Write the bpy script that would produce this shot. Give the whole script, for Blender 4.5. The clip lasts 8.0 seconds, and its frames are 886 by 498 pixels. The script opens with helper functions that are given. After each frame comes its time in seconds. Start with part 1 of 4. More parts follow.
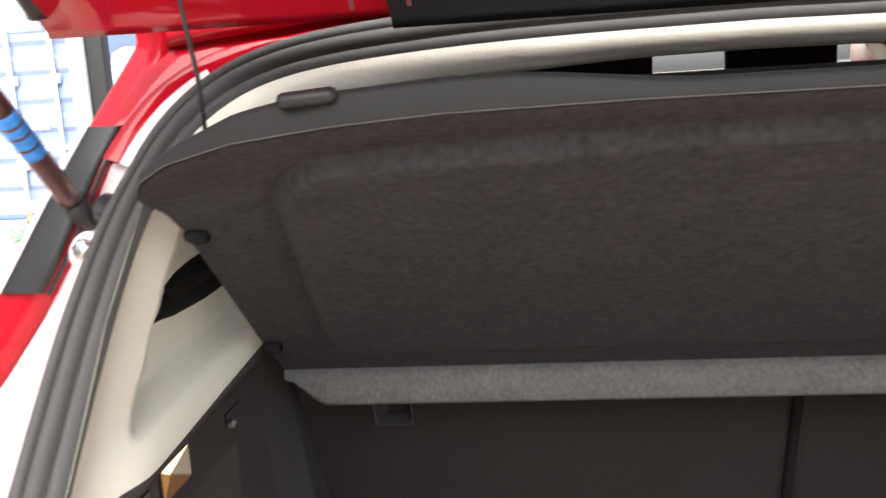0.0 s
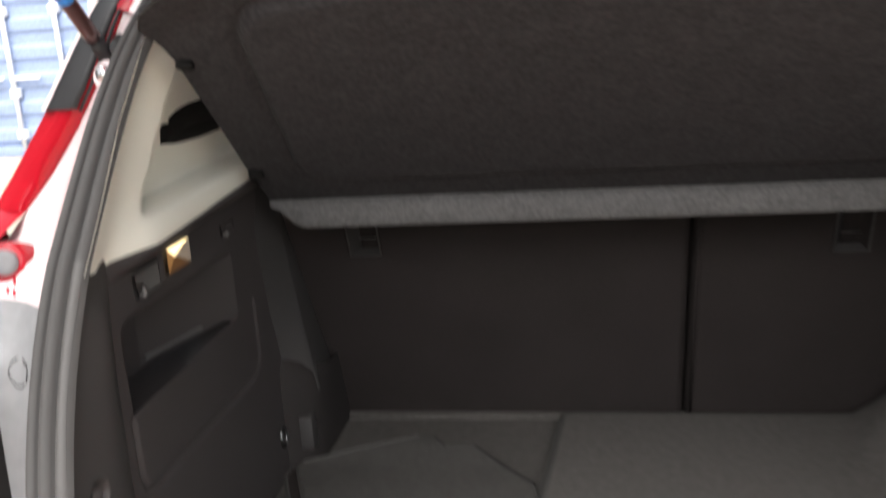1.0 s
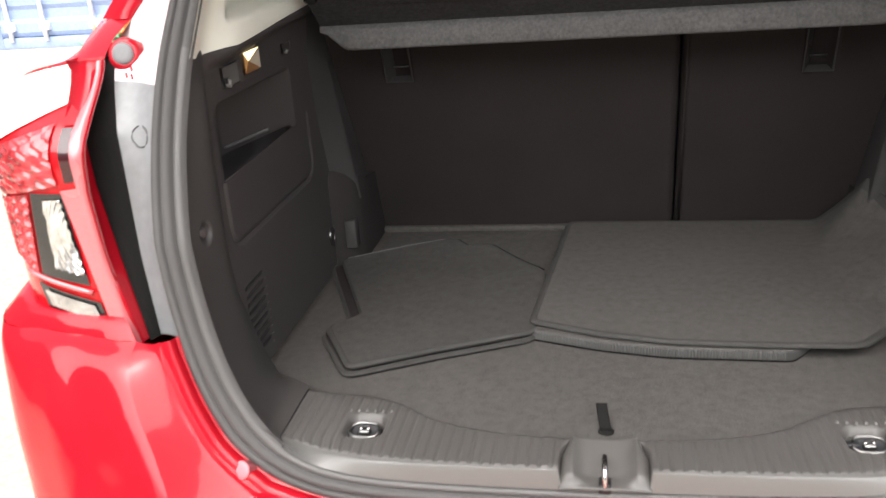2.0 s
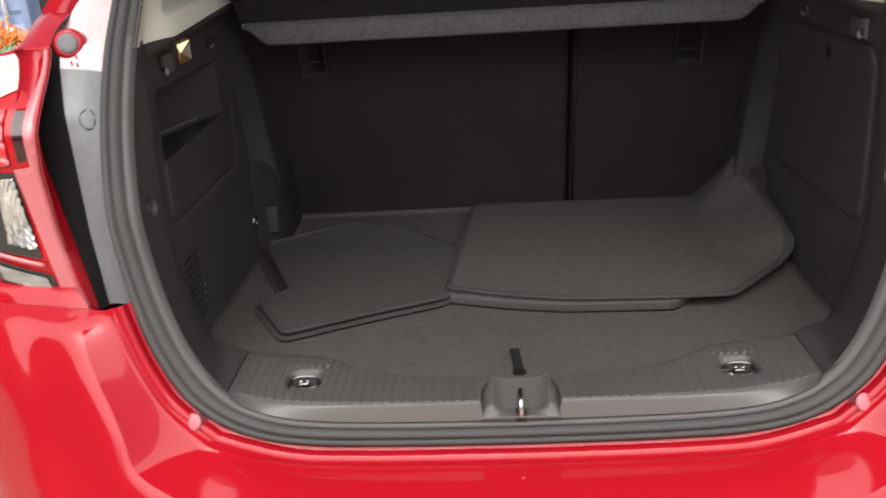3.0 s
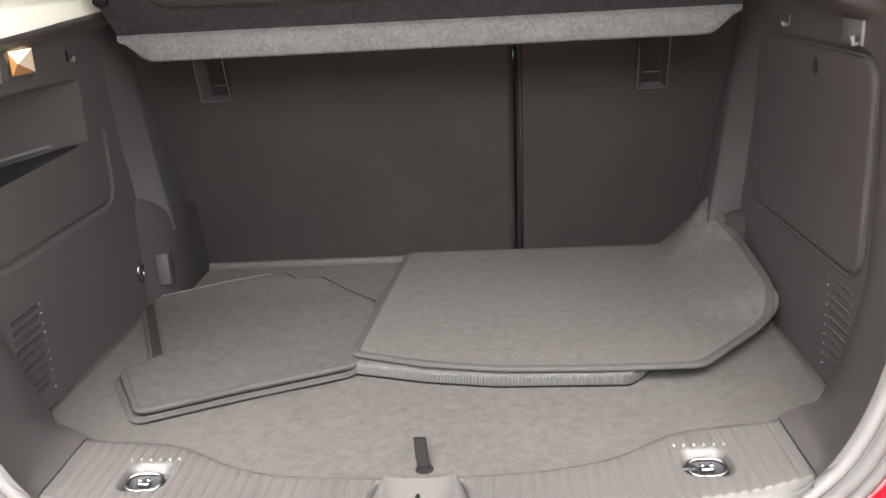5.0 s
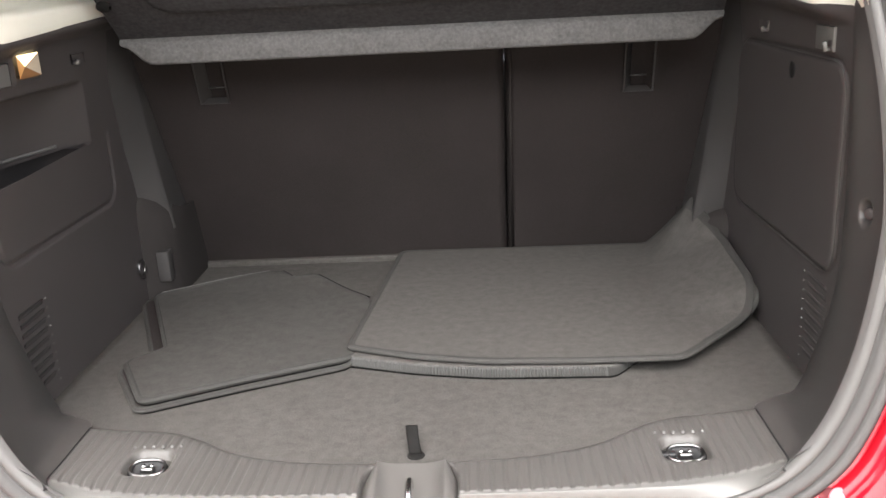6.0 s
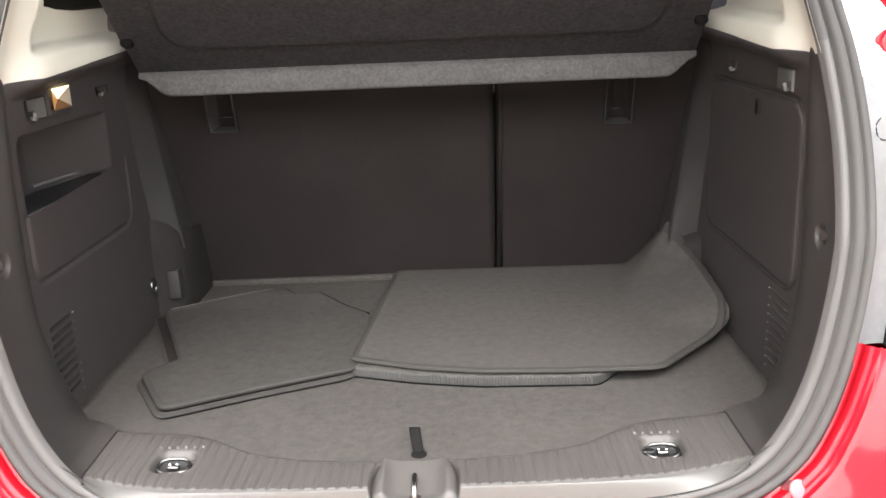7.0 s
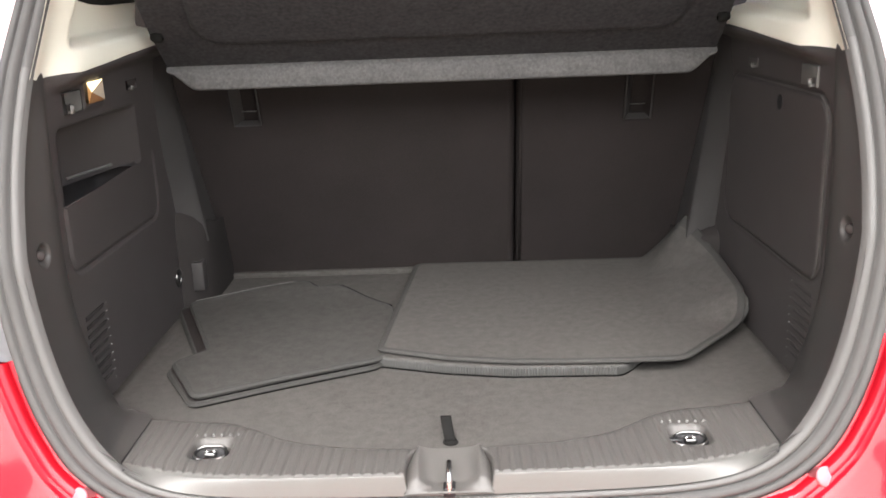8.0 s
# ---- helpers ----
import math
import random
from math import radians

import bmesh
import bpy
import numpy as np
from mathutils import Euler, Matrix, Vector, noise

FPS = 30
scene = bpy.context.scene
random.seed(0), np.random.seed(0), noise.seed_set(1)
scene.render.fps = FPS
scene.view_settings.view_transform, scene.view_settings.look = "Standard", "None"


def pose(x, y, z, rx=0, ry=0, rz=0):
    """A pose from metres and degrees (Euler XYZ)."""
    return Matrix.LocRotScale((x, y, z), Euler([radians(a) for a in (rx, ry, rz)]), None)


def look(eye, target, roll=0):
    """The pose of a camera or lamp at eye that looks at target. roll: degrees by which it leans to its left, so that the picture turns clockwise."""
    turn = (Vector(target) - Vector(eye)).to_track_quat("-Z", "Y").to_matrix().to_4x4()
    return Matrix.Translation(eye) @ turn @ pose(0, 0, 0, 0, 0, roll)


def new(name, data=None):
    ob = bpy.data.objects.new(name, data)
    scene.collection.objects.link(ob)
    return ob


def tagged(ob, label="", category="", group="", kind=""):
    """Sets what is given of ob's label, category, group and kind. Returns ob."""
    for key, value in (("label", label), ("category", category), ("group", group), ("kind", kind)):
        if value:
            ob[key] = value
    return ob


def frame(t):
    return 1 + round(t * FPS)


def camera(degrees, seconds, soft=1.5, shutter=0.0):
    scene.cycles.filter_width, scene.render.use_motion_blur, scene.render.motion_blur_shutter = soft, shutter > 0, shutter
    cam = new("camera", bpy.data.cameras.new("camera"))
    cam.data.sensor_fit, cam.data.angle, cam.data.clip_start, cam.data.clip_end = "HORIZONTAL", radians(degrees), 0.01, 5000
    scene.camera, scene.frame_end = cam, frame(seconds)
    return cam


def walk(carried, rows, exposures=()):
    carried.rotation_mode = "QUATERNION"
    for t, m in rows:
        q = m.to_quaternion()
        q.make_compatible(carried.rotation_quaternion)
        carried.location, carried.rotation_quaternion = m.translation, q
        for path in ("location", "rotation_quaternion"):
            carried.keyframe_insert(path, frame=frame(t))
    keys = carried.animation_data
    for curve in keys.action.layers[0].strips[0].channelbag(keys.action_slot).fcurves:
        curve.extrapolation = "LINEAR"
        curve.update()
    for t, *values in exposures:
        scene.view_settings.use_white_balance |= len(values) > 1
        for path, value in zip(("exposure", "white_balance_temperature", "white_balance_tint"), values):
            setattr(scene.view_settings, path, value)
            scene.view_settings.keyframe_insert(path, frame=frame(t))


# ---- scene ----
cam = camera(52.6, 8.0, shutter=0.5)
PATH = [
    (0, (-0.189, -0.494, 1.566), (-0.415, 1.459, 1.201), -3.5),
    (0.3, (-0.192, -0.604, 1.55), (-0.417, 1.354, 1.212), -2.8),
    (0.5, (-0.17, -0.639, 1.549), (-0.454, 1.306, 1.179), -3.8),
    (0.6, (-0.155, -0.666, 1.538), (-0.439, 1.274, 1.146), -4.2),
    (1, (-0.022, -0.781, 1.484), (-0.341, 1.128, 0.98), -3.9),
    (1.2, (0.041, -0.864, 1.469), (-0.31, 1.011, 0.868), -3.0),
    (1.5, (0.083, -0.972, 1.432), (-0.271, 0.868, 0.735), -4.3),
    (1.7, (0.053, -1.024, 1.417), (-0.323, 0.809, 0.711), -4.7),
    (2.8, (-0.038, -1.261, 1.396), (-0.209, 0.598, 0.678), -3.5),
    (3, (-0.028, -1.279, 1.395), (-0.146, 0.592, 0.698), -3.6),
    (3.5, (-0.01, -1.278, 1.4), (-0.078, 0.619, 0.77), -2.6),
    (4, (0.025, -1.185, 1.367), (-0.041, 0.725, 0.779), -2.5),
    (4.5, (0.069, -1.031, 1.324), (-0.036, 0.884, 0.758), -2.5),
    (5, (0.092, -0.971, 1.289), (-0.007, 0.936, 0.696), -3.1),
    (6.3, (0.101, -1.057, 1.304), (0.021, 0.854, 0.72), -2.8),
    (6.5, (0.092, -1.084, 1.313), (0.029, 0.832, 0.743), -2.5),
    (7, (0.074, -1.146, 1.325), (0.033, 0.779, 0.786), -2.4),
    (7.5, (0.049, -1.174, 1.334), (0.02, 0.757, 0.812), -1.9),
    (8, (0.024, -1.172, 1.327), (-0.012, 0.751, 0.78), -2.2),
]
EXPOSURES = [(0.0, 2.0), (0.6, 1.33), (1.0, 1.50), (1.5, 2.14), (2.8, 1.02), (3.0, 1.04), (3.5, 1.72), (4.0, 1.86), (4.5, 2.54), (5.0, 3.0), (6.3, 2.42), (8.0, 2.42)]
walk(cam, [(t, look(eye, target, roll)) for t, eye, target, roll in PATH], EXPOSURES)

# ---- light ----
world = bpy.data.worlds.new("sky")
scene.world = world
world.use_nodes = True
wn, wl = world.node_tree.nodes, world.node_tree.links
sky = wn.new("ShaderNodeTexSky")
sky.sky_type, sky.sun_disc = "NISHITA", False
sky.sun_elevation, sky.sun_rotation = radians(59), radians(183)
sky.air_density, sky.dust_density = 1.0, 4.0
pale = wn.new("ShaderNodeMix")
pale.data_type = "RGBA"
pale.inputs["Factor"].default_value = 0.75
haze = wn.new("ShaderNodeRGBToBW")
wl.new(sky.outputs["Color"], pale.inputs["A"])
wl.new(sky.outputs["Color"], haze.inputs["Color"])
wl.new(haze.outputs["Val"], pale.inputs["B"])
wl.new(pale.outputs["Result"], wn["Background"].inputs["Color"])
wn["Background"].inputs["Strength"].default_value = 0.15
sun_data = bpy.data.lights.new("sun", "SUN")
sun_data.energy, sun_data.angle, sun_data.color = 1.75, radians(84), (1.0, 0.97, 0.93)
sun = new("sun", sun_data)
sun.matrix_world = look((-0.3, -5.0, 8.3), (0, 0, 0))


# ---- materials ----
def material(name, colour, rough=0.6, metal=0.0, vary=0.12, grain=400.0, patch=9.0, bump=0.15, coat=0.0, spec=0.5, depth=0.001):
    """A surface with fine grain, broad patches and slight relief, in metres."""
    m = bpy.data.materials.new(name)
    m.use_nodes = True
    n, l = m.node_tree.nodes, m.node_tree.links
    b = n["Principled BSDF"]
    at = n.new("ShaderNodeTexCoord")
    fine, broad = n.new("ShaderNodeTexNoise"), n.new("ShaderNodeTexNoise")
    for tex, scale in ((fine, grain), (broad, patch)):
        tex.inputs["Scale"].default_value = scale
        tex.inputs["Detail"].default_value = 4.0
        l.new(at.outputs["Object"], tex.inputs["Vector"])
    both = n.new("ShaderNodeMath")
    both.operation = "MULTIPLY_ADD"
    both.inputs[1].default_value = 1.35
    l.new(fine.outputs["Fac"], both.inputs[0])
    less = n.new("ShaderNodeMath")
    less.operation = "MULTIPLY"
    less.inputs[1].default_value = 0.65
    l.new(broad.outputs["Fac"], less.inputs[0])
    l.new(less.outputs["Value"], both.inputs[2])
    ramp = n.new("ShaderNodeMapRange")
    ramp.inputs["From Min"].default_value, ramp.inputs["From Max"].default_value = 0.6, 1.4
    ramp.inputs["To Min"].default_value, ramp.inputs["To Max"].default_value = 1 - vary, 1 + vary
    l.new(both.outputs["Value"], ramp.inputs["Value"])
    tint = n.new("ShaderNodeVectorMath")
    tint.operation = "SCALE"
    tint.inputs[0].default_value = colour
    l.new(ramp.outputs["Result"], tint.inputs["Scale"])
    l.new(tint.outputs["Vector"], b.inputs["Base Color"])
    worn = n.new("ShaderNodeMapRange")
    worn.inputs["To Min"].default_value, worn.inputs["To Max"].default_value = max(0.02, rough - 0.08), min(1, rough + 0.08)
    l.new(broad.outputs["Fac"], worn.inputs["Value"])
    l.new(worn.outputs["Result"], b.inputs["Roughness"])
    if bump:
        relief = n.new("ShaderNodeBump")
        relief.inputs["Strength"].default_value, relief.inputs["Distance"].default_value = bump, depth
        l.new(fine.outputs["Fac"], relief.inputs["Height"])
        l.new(relief.outputs["Normal"], b.inputs["Normal"])
    b.inputs["Metallic"].default_value = metal
    b.inputs["Specular IOR Level"].default_value = spec
    b.inputs["Coat Weight"].default_value = coat
    b.inputs["Coat Roughness"].default_value = 0.07
    return m


def lit(name, colour, strength):
    m = material(name, colour, 0.3, bump=0)
    b = m.node_tree.nodes["Principled BSDF"]
    b.inputs["Emission Color"].default_value = (*colour, 1)
    b.inputs["Emission Strength"].default_value = strength
    return m


RED = material("red_car_paint", (0.345, 0.006, 0.014), 0.5, vary=0.05, grain=900, bump=0, coat=0.72, spec=0.0)
GUTTER_GREY = material("grey_primer", (0.21, 0.215, 0.22), 0.5, vary=0.12, grain=60, patch=14, bump=0.04, coat=0.2)
PRIMER = material("thin_pale_paint", (0.72, 0.60, 0.60), 0.4, vary=0.12, grain=60, patch=14, bump=0.04, coat=0.4)
SEAL = material("black_rubber", (0.062, 0.060, 0.0585), 0.72, vary=0.12, grain=700, bump=0.15, spec=0.35)
TRIM = material("dark_grained_plastic", (0.056, 0.0495, 0.0485), 0.5, vary=0.14, grain=1400, bump=0.35, depth=0.0006)
TRIM_GREY = material("grey_grained_plastic", (0.073, 0.0685, 0.0645), 0.48, vary=0.12, grain=1400, bump=0.35, depth=0.0006)
COLUMN = material("worn_grey_plastic", (0.043, 0.040, 0.039), 0.6, vary=0.16, grain=700, bump=0.3, depth=0.0006)
BLACK = material("matt_black_plastic", (0.012, 0.012, 0.013), 0.5, vary=0.1, grain=900)
CREAM = material("cream_trim", (0.86, 0.842, 0.735), 0.7, vary=0.05, grain=1500, bump=0.2, depth=0.0005)
HEADLINER = material("cream_woven_cloth", (0.80, 0.765, 0.66), 0.9, vary=0.12, grain=900, bump=0.5, depth=0.001)
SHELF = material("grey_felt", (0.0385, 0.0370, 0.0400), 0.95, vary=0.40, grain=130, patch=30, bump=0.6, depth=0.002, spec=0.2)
SHELF_FRAME = material("dark_felt_frame", (0.040, 0.038, 0.039), 0.9, vary=0.3, grain=200, patch=18, bump=0.4, depth=0.0015, spec=0.25)
SHELF_RIM = material("smooth_grey_rim", (0.0145, 0.015, 0.0152), 0.75, vary=0.12, grain=300, patch=6, bump=0.1)
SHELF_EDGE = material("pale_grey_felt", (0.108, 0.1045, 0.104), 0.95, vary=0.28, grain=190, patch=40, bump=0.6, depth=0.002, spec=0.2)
CARPET = material("boot_carpet", (0.0725, 0.0682, 0.0635), 1.0, vary=0.38, grain=620, patch=70, bump=0.7, depth=0.0014, spec=0.1)
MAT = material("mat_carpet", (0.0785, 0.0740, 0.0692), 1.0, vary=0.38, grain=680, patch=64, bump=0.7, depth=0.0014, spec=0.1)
MAT_DARKER = material("darker_mat_carpet", (0.058, 0.0555, 0.052), 1.0, vary=0.38, grain=680, patch=64, bump=0.7, depth=0.0014, spec=0.1)
BINDING = material("mat_binding", (0.046, 0.0446, 0.0422), 0.85, vary=0.3, grain=900, bump=0.7, spec=0.2)
BACKING = material("rubber_backing", (0.008, 0.0078, 0.0075), 0.95, vary=0.35, grain=900, bump=0.8, spec=0.1)
SEAT = material("seat_carpet", (0.029, 0.0245, 0.0236), 1.0, vary=0.25, grain=600, patch=7, bump=0.7, depth=0.002, spec=0.1)
CHROME = material("bright_metal", (0.62, 0.61, 0.60), 0.22, metal=1.0, vary=0.08, grain=300, bump=0.05)
VENT = material("vent_plastic", (0.040, 0.037, 0.035), 0.7, vary=0.1, grain=900)
ARCH = material("dark_arch_felt", (0.030, 0.0265, 0.0255), 0.9, vary=0.2, grain=700, bump=0.4, spec=0.2)
THROAT = material("soft_grained_plastic", (0.054, 0.050, 0.048), 0.5, vary=0.14, grain=1400, bump=0.35, depth=0.0006)
THROAT_RIM = material("smooth_rim_plastic", (0.070, 0.067, 0.0645), 0.55, vary=0.12, grain=1200, bump=0.2, depth=0.0005)
HOOK_GREY = material("mid_grey_plastic", (0.13, 0.125, 0.12), 0.5, vary=0.1, grain=900, bump=0.2)
PALE_PLASTIC = material("pale_smooth_plastic", (0.112, 0.109, 0.103), 0.42, vary=0.12, grain=1200, bump=0.25, depth=0.0006)
PLUG_GREY = material("grey_rubber_plug", (0.17, 0.17, 0.175), 0.6, vary=0.08, grain=500)
DARK_CHROME = material("dull_metal", (0.24, 0.235, 0.23), 0.3, metal=1.0, vary=0.1, grain=300, bump=0.05)
WEBBING = material("black_webbing", (0.010, 0.0095, 0.009), 0.95, vary=0.3, grain=900, bump=0.6, spec=0.15)
RIB = material("ribbed_grey_rubber", (0.060, 0.059, 0.056), 0.85, vary=0.2, grain=900, bump=0.4)
PINK_CAP = material("pale_pink_plug", (0.50, 0.15, 0.17), 0.5, vary=0.06, grain=500)
LAMP_LIT = lit("warm_lamp_lens", (1.0, 0.78, 0.40), 0.85)
LAMP_AMBER = lit("amber_lamp_lens", (0.40, 0.20, 0.07), 0.16)
LAMP_LOW = lit("dim_amber_lens", (0.16, 0.08, 0.035), 0.06)
LAMP_DIM = material("clear_lamp_prism", (0.42, 0.36, 0.29), 0.3, vary=0.1)
LENS_RED = material("red_lamp_lens", (0.42, 0.006, 0.010), 0.2, vary=0.3, grain=60, bump=0.08, coat=0.6, spec=0.3)
LENS_MAROON = material("maroon_lamp_lens", (0.035, 0.006, 0.008), 0.15, vary=0.3, grain=60, bump=0.05, coat=0.8)
LENS_GLARE = material("glare_upper_lens", (0.85, 0.64, 0.54), 0.2, vary=0.45, grain=45, patch=12, bump=0.2, coat=1.0)
LENS_PINK = material("milky_pink_lens", (0.50, 0.13, 0.14), 0.25, vary=0.06, grain=200, bump=0.02, coat=1.0)
LENS_BRIGHT = material("pale_red_lens", (0.42, 0.028, 0.034), 0.2, vary=0.9, grain=60, bump=0.6, coat=1.0)
LENS_CLEAR = material("clear_lamp_lens", (0.72, 0.72, 0.71), 0.12, metal=0.85, vary=0.45, grain=60, patch=40, bump=0.25, coat=1.0)
STRUT = material("brown_black_strut", (0.050, 0.020, 0.018), 0.3, vary=0.15, grain=300, coat=0.4)
BLUE_LABEL = material("blue_label", (0.03, 0.22, 0.62), 0.5, vary=0.2, grain=200)
CONTAINER = material("faded_blue_steel", (0.24, 0.31, 0.47), 0.6, vary=0.12, grain=25, patch=2, bump=0.2)
CONTAINER_BAR = material("white_painted_steel", (0.75, 0.77, 0.80), 0.5, vary=0.15, grain=30, patch=3)
SAND = material("pale_sandy_ground", (0.40, 0.345, 0.275), 0.95, vary=0.3, grain=30, patch=0.7, bump=0.6, depth=0.01)
POST_GREY = material("grey_steel", (0.42, 0.44, 0.46), 0.5, vary=0.15, grain=40)
ORANGE_NET = material("orange_net", (0.75, 0.24, 0.05), 0.8, vary=0.3, grain=60)
GREEN_NET = material("green_net", (0.16, 0.34, 0.18), 0.8, vary=0.3, grain=60)
YELLOW = material("yellow_sticker", (0.80, 0.62, 0.02), 0.6)
GLASS_DARK = material("dark_glass", (0.01, 0.011, 0.012), 0.06, vary=0.05, coat=1.0, bump=0)


# ---- mesh helpers ----
def thing(name, label, category, kind="", group=""):
    return tagged(new(name), label, category, group, kind)


def part(name, bm, mat, parent=None, label="", smooth=True):
    me = bpy.data.meshes.new(name)
    bmesh.ops.recalc_face_normals(bm, faces=bm.faces)
    for f in bm.faces:
        f.smooth = smooth
    bm.to_mesh(me)
    bm.free()
    me.materials.append(mat)
    ob = new(name, me)
    if parent is not None:
        ob.parent = parent
    if label:
        ob["label"] = label
    return ob


def put_box(bm, lo, hi, bevel=0.003, m=None):
    made = bmesh.ops.create_cube(bm, size=1)["verts"]
    lo, hi = Vector(lo), Vector(hi)
    for v in made:
        v.co = Vector([(lo[i] + hi[i]) / 2 + v.co[i] * (hi[i] - lo[i]) for i in range(3)])
    if bevel:
        edges = list({e for v in made for e in v.link_edges})
        made = list({v for f in bmesh.ops.bevel(bm, geom=edges, offset=bevel, segments=2, affect="EDGES", profile=0.5)["faces"] for v in f.verts} | {v for v in made if v.is_valid})
    if m is not None:
        for v in made:
            v.co = m @ v.co
    return bm


def box(lo, hi, bevel=0.003, m=None):
    return put_box(bmesh.new(), lo, hi, bevel, m)


def put_tube(bm, path, r, sides=10, closed=False, flat=1.0):
    """A round bar along a path of points."""
    pts = [Vector(p) for p in path]
    n, rings, up = len(pts), [], Vector((0.13, 0.21, 1)).normalized()
    for i, p in enumerate(pts):
        a = pts[(i - 1) % n] if closed or i else p
        b = pts[(i + 1) % n] if closed or i < n - 1 else p
        d = (b - a).normalized()
        u = d.cross(up)
        u = u.normalized() if u.length > 1e-4 else Vector((1, 0, 0))
        w = d.cross(u).normalized()
        rings.append([bm.verts.new(p + r * (u * math.cos(2 * math.pi * k / sides) + flat * w * math.sin(2 * math.pi * k / sides))) for k in range(sides)])
    for i in range(n if closed else n - 1):
        a, b = rings[i], rings[(i + 1) % n]
        for k in range(sides):
            bm.faces.new((a[k], a[(k + 1) % sides], b[(k + 1) % sides], b[k]))
    if not closed:
        bm.faces.new(rings[0])
        bm.faces.new(rings[-1])
    return bm


def tube(path, r, sides=10, closed=False, flat=1.0):
    return put_tube(bmesh.new(), path, r, sides, closed, flat)


def put_grid(bm, rows):
    """Faces over rows of points."""
    vs = [[bm.verts.new(p) for p in row] for row in rows]
    for a, b in zip(vs, vs[1:]):
        for i in range(len(a) - 1):
            bm.faces.new((a[i], a[i + 1], b[i + 1], b[i]))
    return vs


def grid(rows):
    bm = bmesh.new()
    put_grid(bm, rows)
    bm.normal_update()
    return bm


def shell(rows, off):
    """A grid with thickness: a second sheet moved by off, joined along the rim."""
    bm = bmesh.new()
    a = put_grid(bm, rows)
    b = put_grid(bm, [[Vector(p) + Vector(off) for p in row] for row in rows])
    rim = lambda v: v[0] + [r[-1] for r in v[1:]] + v[-1][-2::-1] + [r[0] for r in v[-2:0:-1]]
    ra, rb = rim(a), rim(b)
    for i in range(len(ra)):
        k = (i + 1) % len(ra)
        bm.faces.new((ra[i], ra[k], rb[k], rb[i]))
    return bm


def lathe(profile, centre, axis, sides=20):
    """A turned shape: profile of (radius, height along axis)."""
    bm = bmesh.new()
    turn = Vector(axis).normalized().to_track_quat("Z", "Y").to_matrix()
    rows = [[Vector(centre) + turn @ Vector((r * math.cos(2 * math.pi * k / sides), r * math.sin(2 * math.pi * k / sides), h)) for k in range(sides)] for r, h in profile]
    vs = [[bm.verts.new(p) for p in row] for row in rows]
    for a, b in zip(vs, vs[1:]):
        for k in range(sides):
            bm.faces.new((a[k], a[(k + 1) % sides], b[(k + 1) % sides], b[k]))
    bm.faces.new(vs[-1])
    return bm


def spline(points, n):
    """n points evenly along a smooth curve through the given ones."""
    p = [np.array(q, float) for q in points]
    p = [2 * p[0] - p[1]] + p + [2 * p[-1] - p[-2]]
    fine = []
    for a, b, c, d in zip(p, p[1:], p[2:], p[3:]):
        for t in np.linspace(0, 1, 24, endpoint=False):
            fine.append(0.5 * (2 * b + (c - a) * t + (2 * a - 5 * b + 4 * c - d) * t * t + (3 * b - a - 3 * c + d) * t ** 3))
    fine = np.array(fine + [p[-2]])
    s = np.concatenate([[0], np.cumsum(np.linalg.norm(np.diff(fine, axis=0), axis=1))])
    return [Vector([np.interp(u, s, fine[:, k]) for k in range(fine.shape[1])]) for u in np.linspace(0, s[-1], n)]


def knotted(points, n):
    """Points along a smooth curve, n for each step between the given ones."""
    p = [Vector(q) for q in points]
    p = [2 * p[0] - p[1]] + p + [2 * p[-1] - p[-2]]
    out = []
    for a, b, c, d in zip(p, p[1:], p[2:], p[3:]):
        out += [0.5 * (2 * b + (c - a) * t + (2 * a - 5 * b + 4 * c - d) * t * t + (3 * b - a - 3 * c + d) * t ** 3) for t in np.linspace(0, 1, n, endpoint=False)]
    return out + [p[-2]]


def smooth(a, b, x):
    t = min(1, max(0, (x - a) / (b - a)))
    return t * t * (3 - 2 * t)


def rounded(px, py, x0, x1, y0, y1, r):
    """Signed distance to a rounded rectangle, negative inside."""
    dx, dy = abs(px - (x0 + x1) / 2) - (x1 - x0) / 2 + r, abs(py - (y0 + y1) / 2) - (y1 - y0) / 2 + r
    return math.hypot(max(dx, 0), max(dy, 0)) + min(max(dx, dy), 0) - r


# ---- the opening: the loop that the seal follows ----
def rear(z):
    """How far ahead the tailgate opening lies at a height."""
    return float(np.interp(z, [0.60, 0.69, 1.0, 1.243, 1.45, 1.62, 1.8], [-0.11, -0.09, -0.02, 0.09, 0.215, 0.32, 0.45]))


LOOP = [(0, 0.672), (0.2, 0.674), (0.36, 0.682), (0.445, 0.708), (0.49, 0.762), (0.523, 0.825), (0.55, 0.92), (0.563, 0.985), (0.573, 1.08), (0.574, 1.15),
        (0.566, 1.243), (0.546, 1.394), (0.528, 1.478), (0.498, 1.541), (0.456, 1.570), (0.41, 1.5835), (0.30, 1.594), (0.2, 1.599), (0, 1.602)]
half = spline(LOOP, 150)
for _ in range(30):
    half = half[:1] + [(a + b * 2 + c) / 4 for a, b, c in zip(half, half[1:], half[2:])] + half[-1:]
ring = [(p.x, p.y) for p in half] + [(-p.x, p.y) for p in half[-2:0:-1]]


def loop_frames():
    out, n = [], len(ring)
    for i, (x, z) in enumerate(ring):
        ax, az = ring[i - 1]
        bx, bz = ring[(i + 1) % n]
        p = Vector((x, rear(z), z))
        along = (Vector((bx, rear(bz), bz)) - Vector((ax, rear(az), az))).normalized()
        slope = (rear(z + 0.02) - rear(z - 0.02)) / 0.04
        back = Vector((0, -1, slope)).normalized()
        out.append((p, along.cross(back).normalized(), back))
    return out


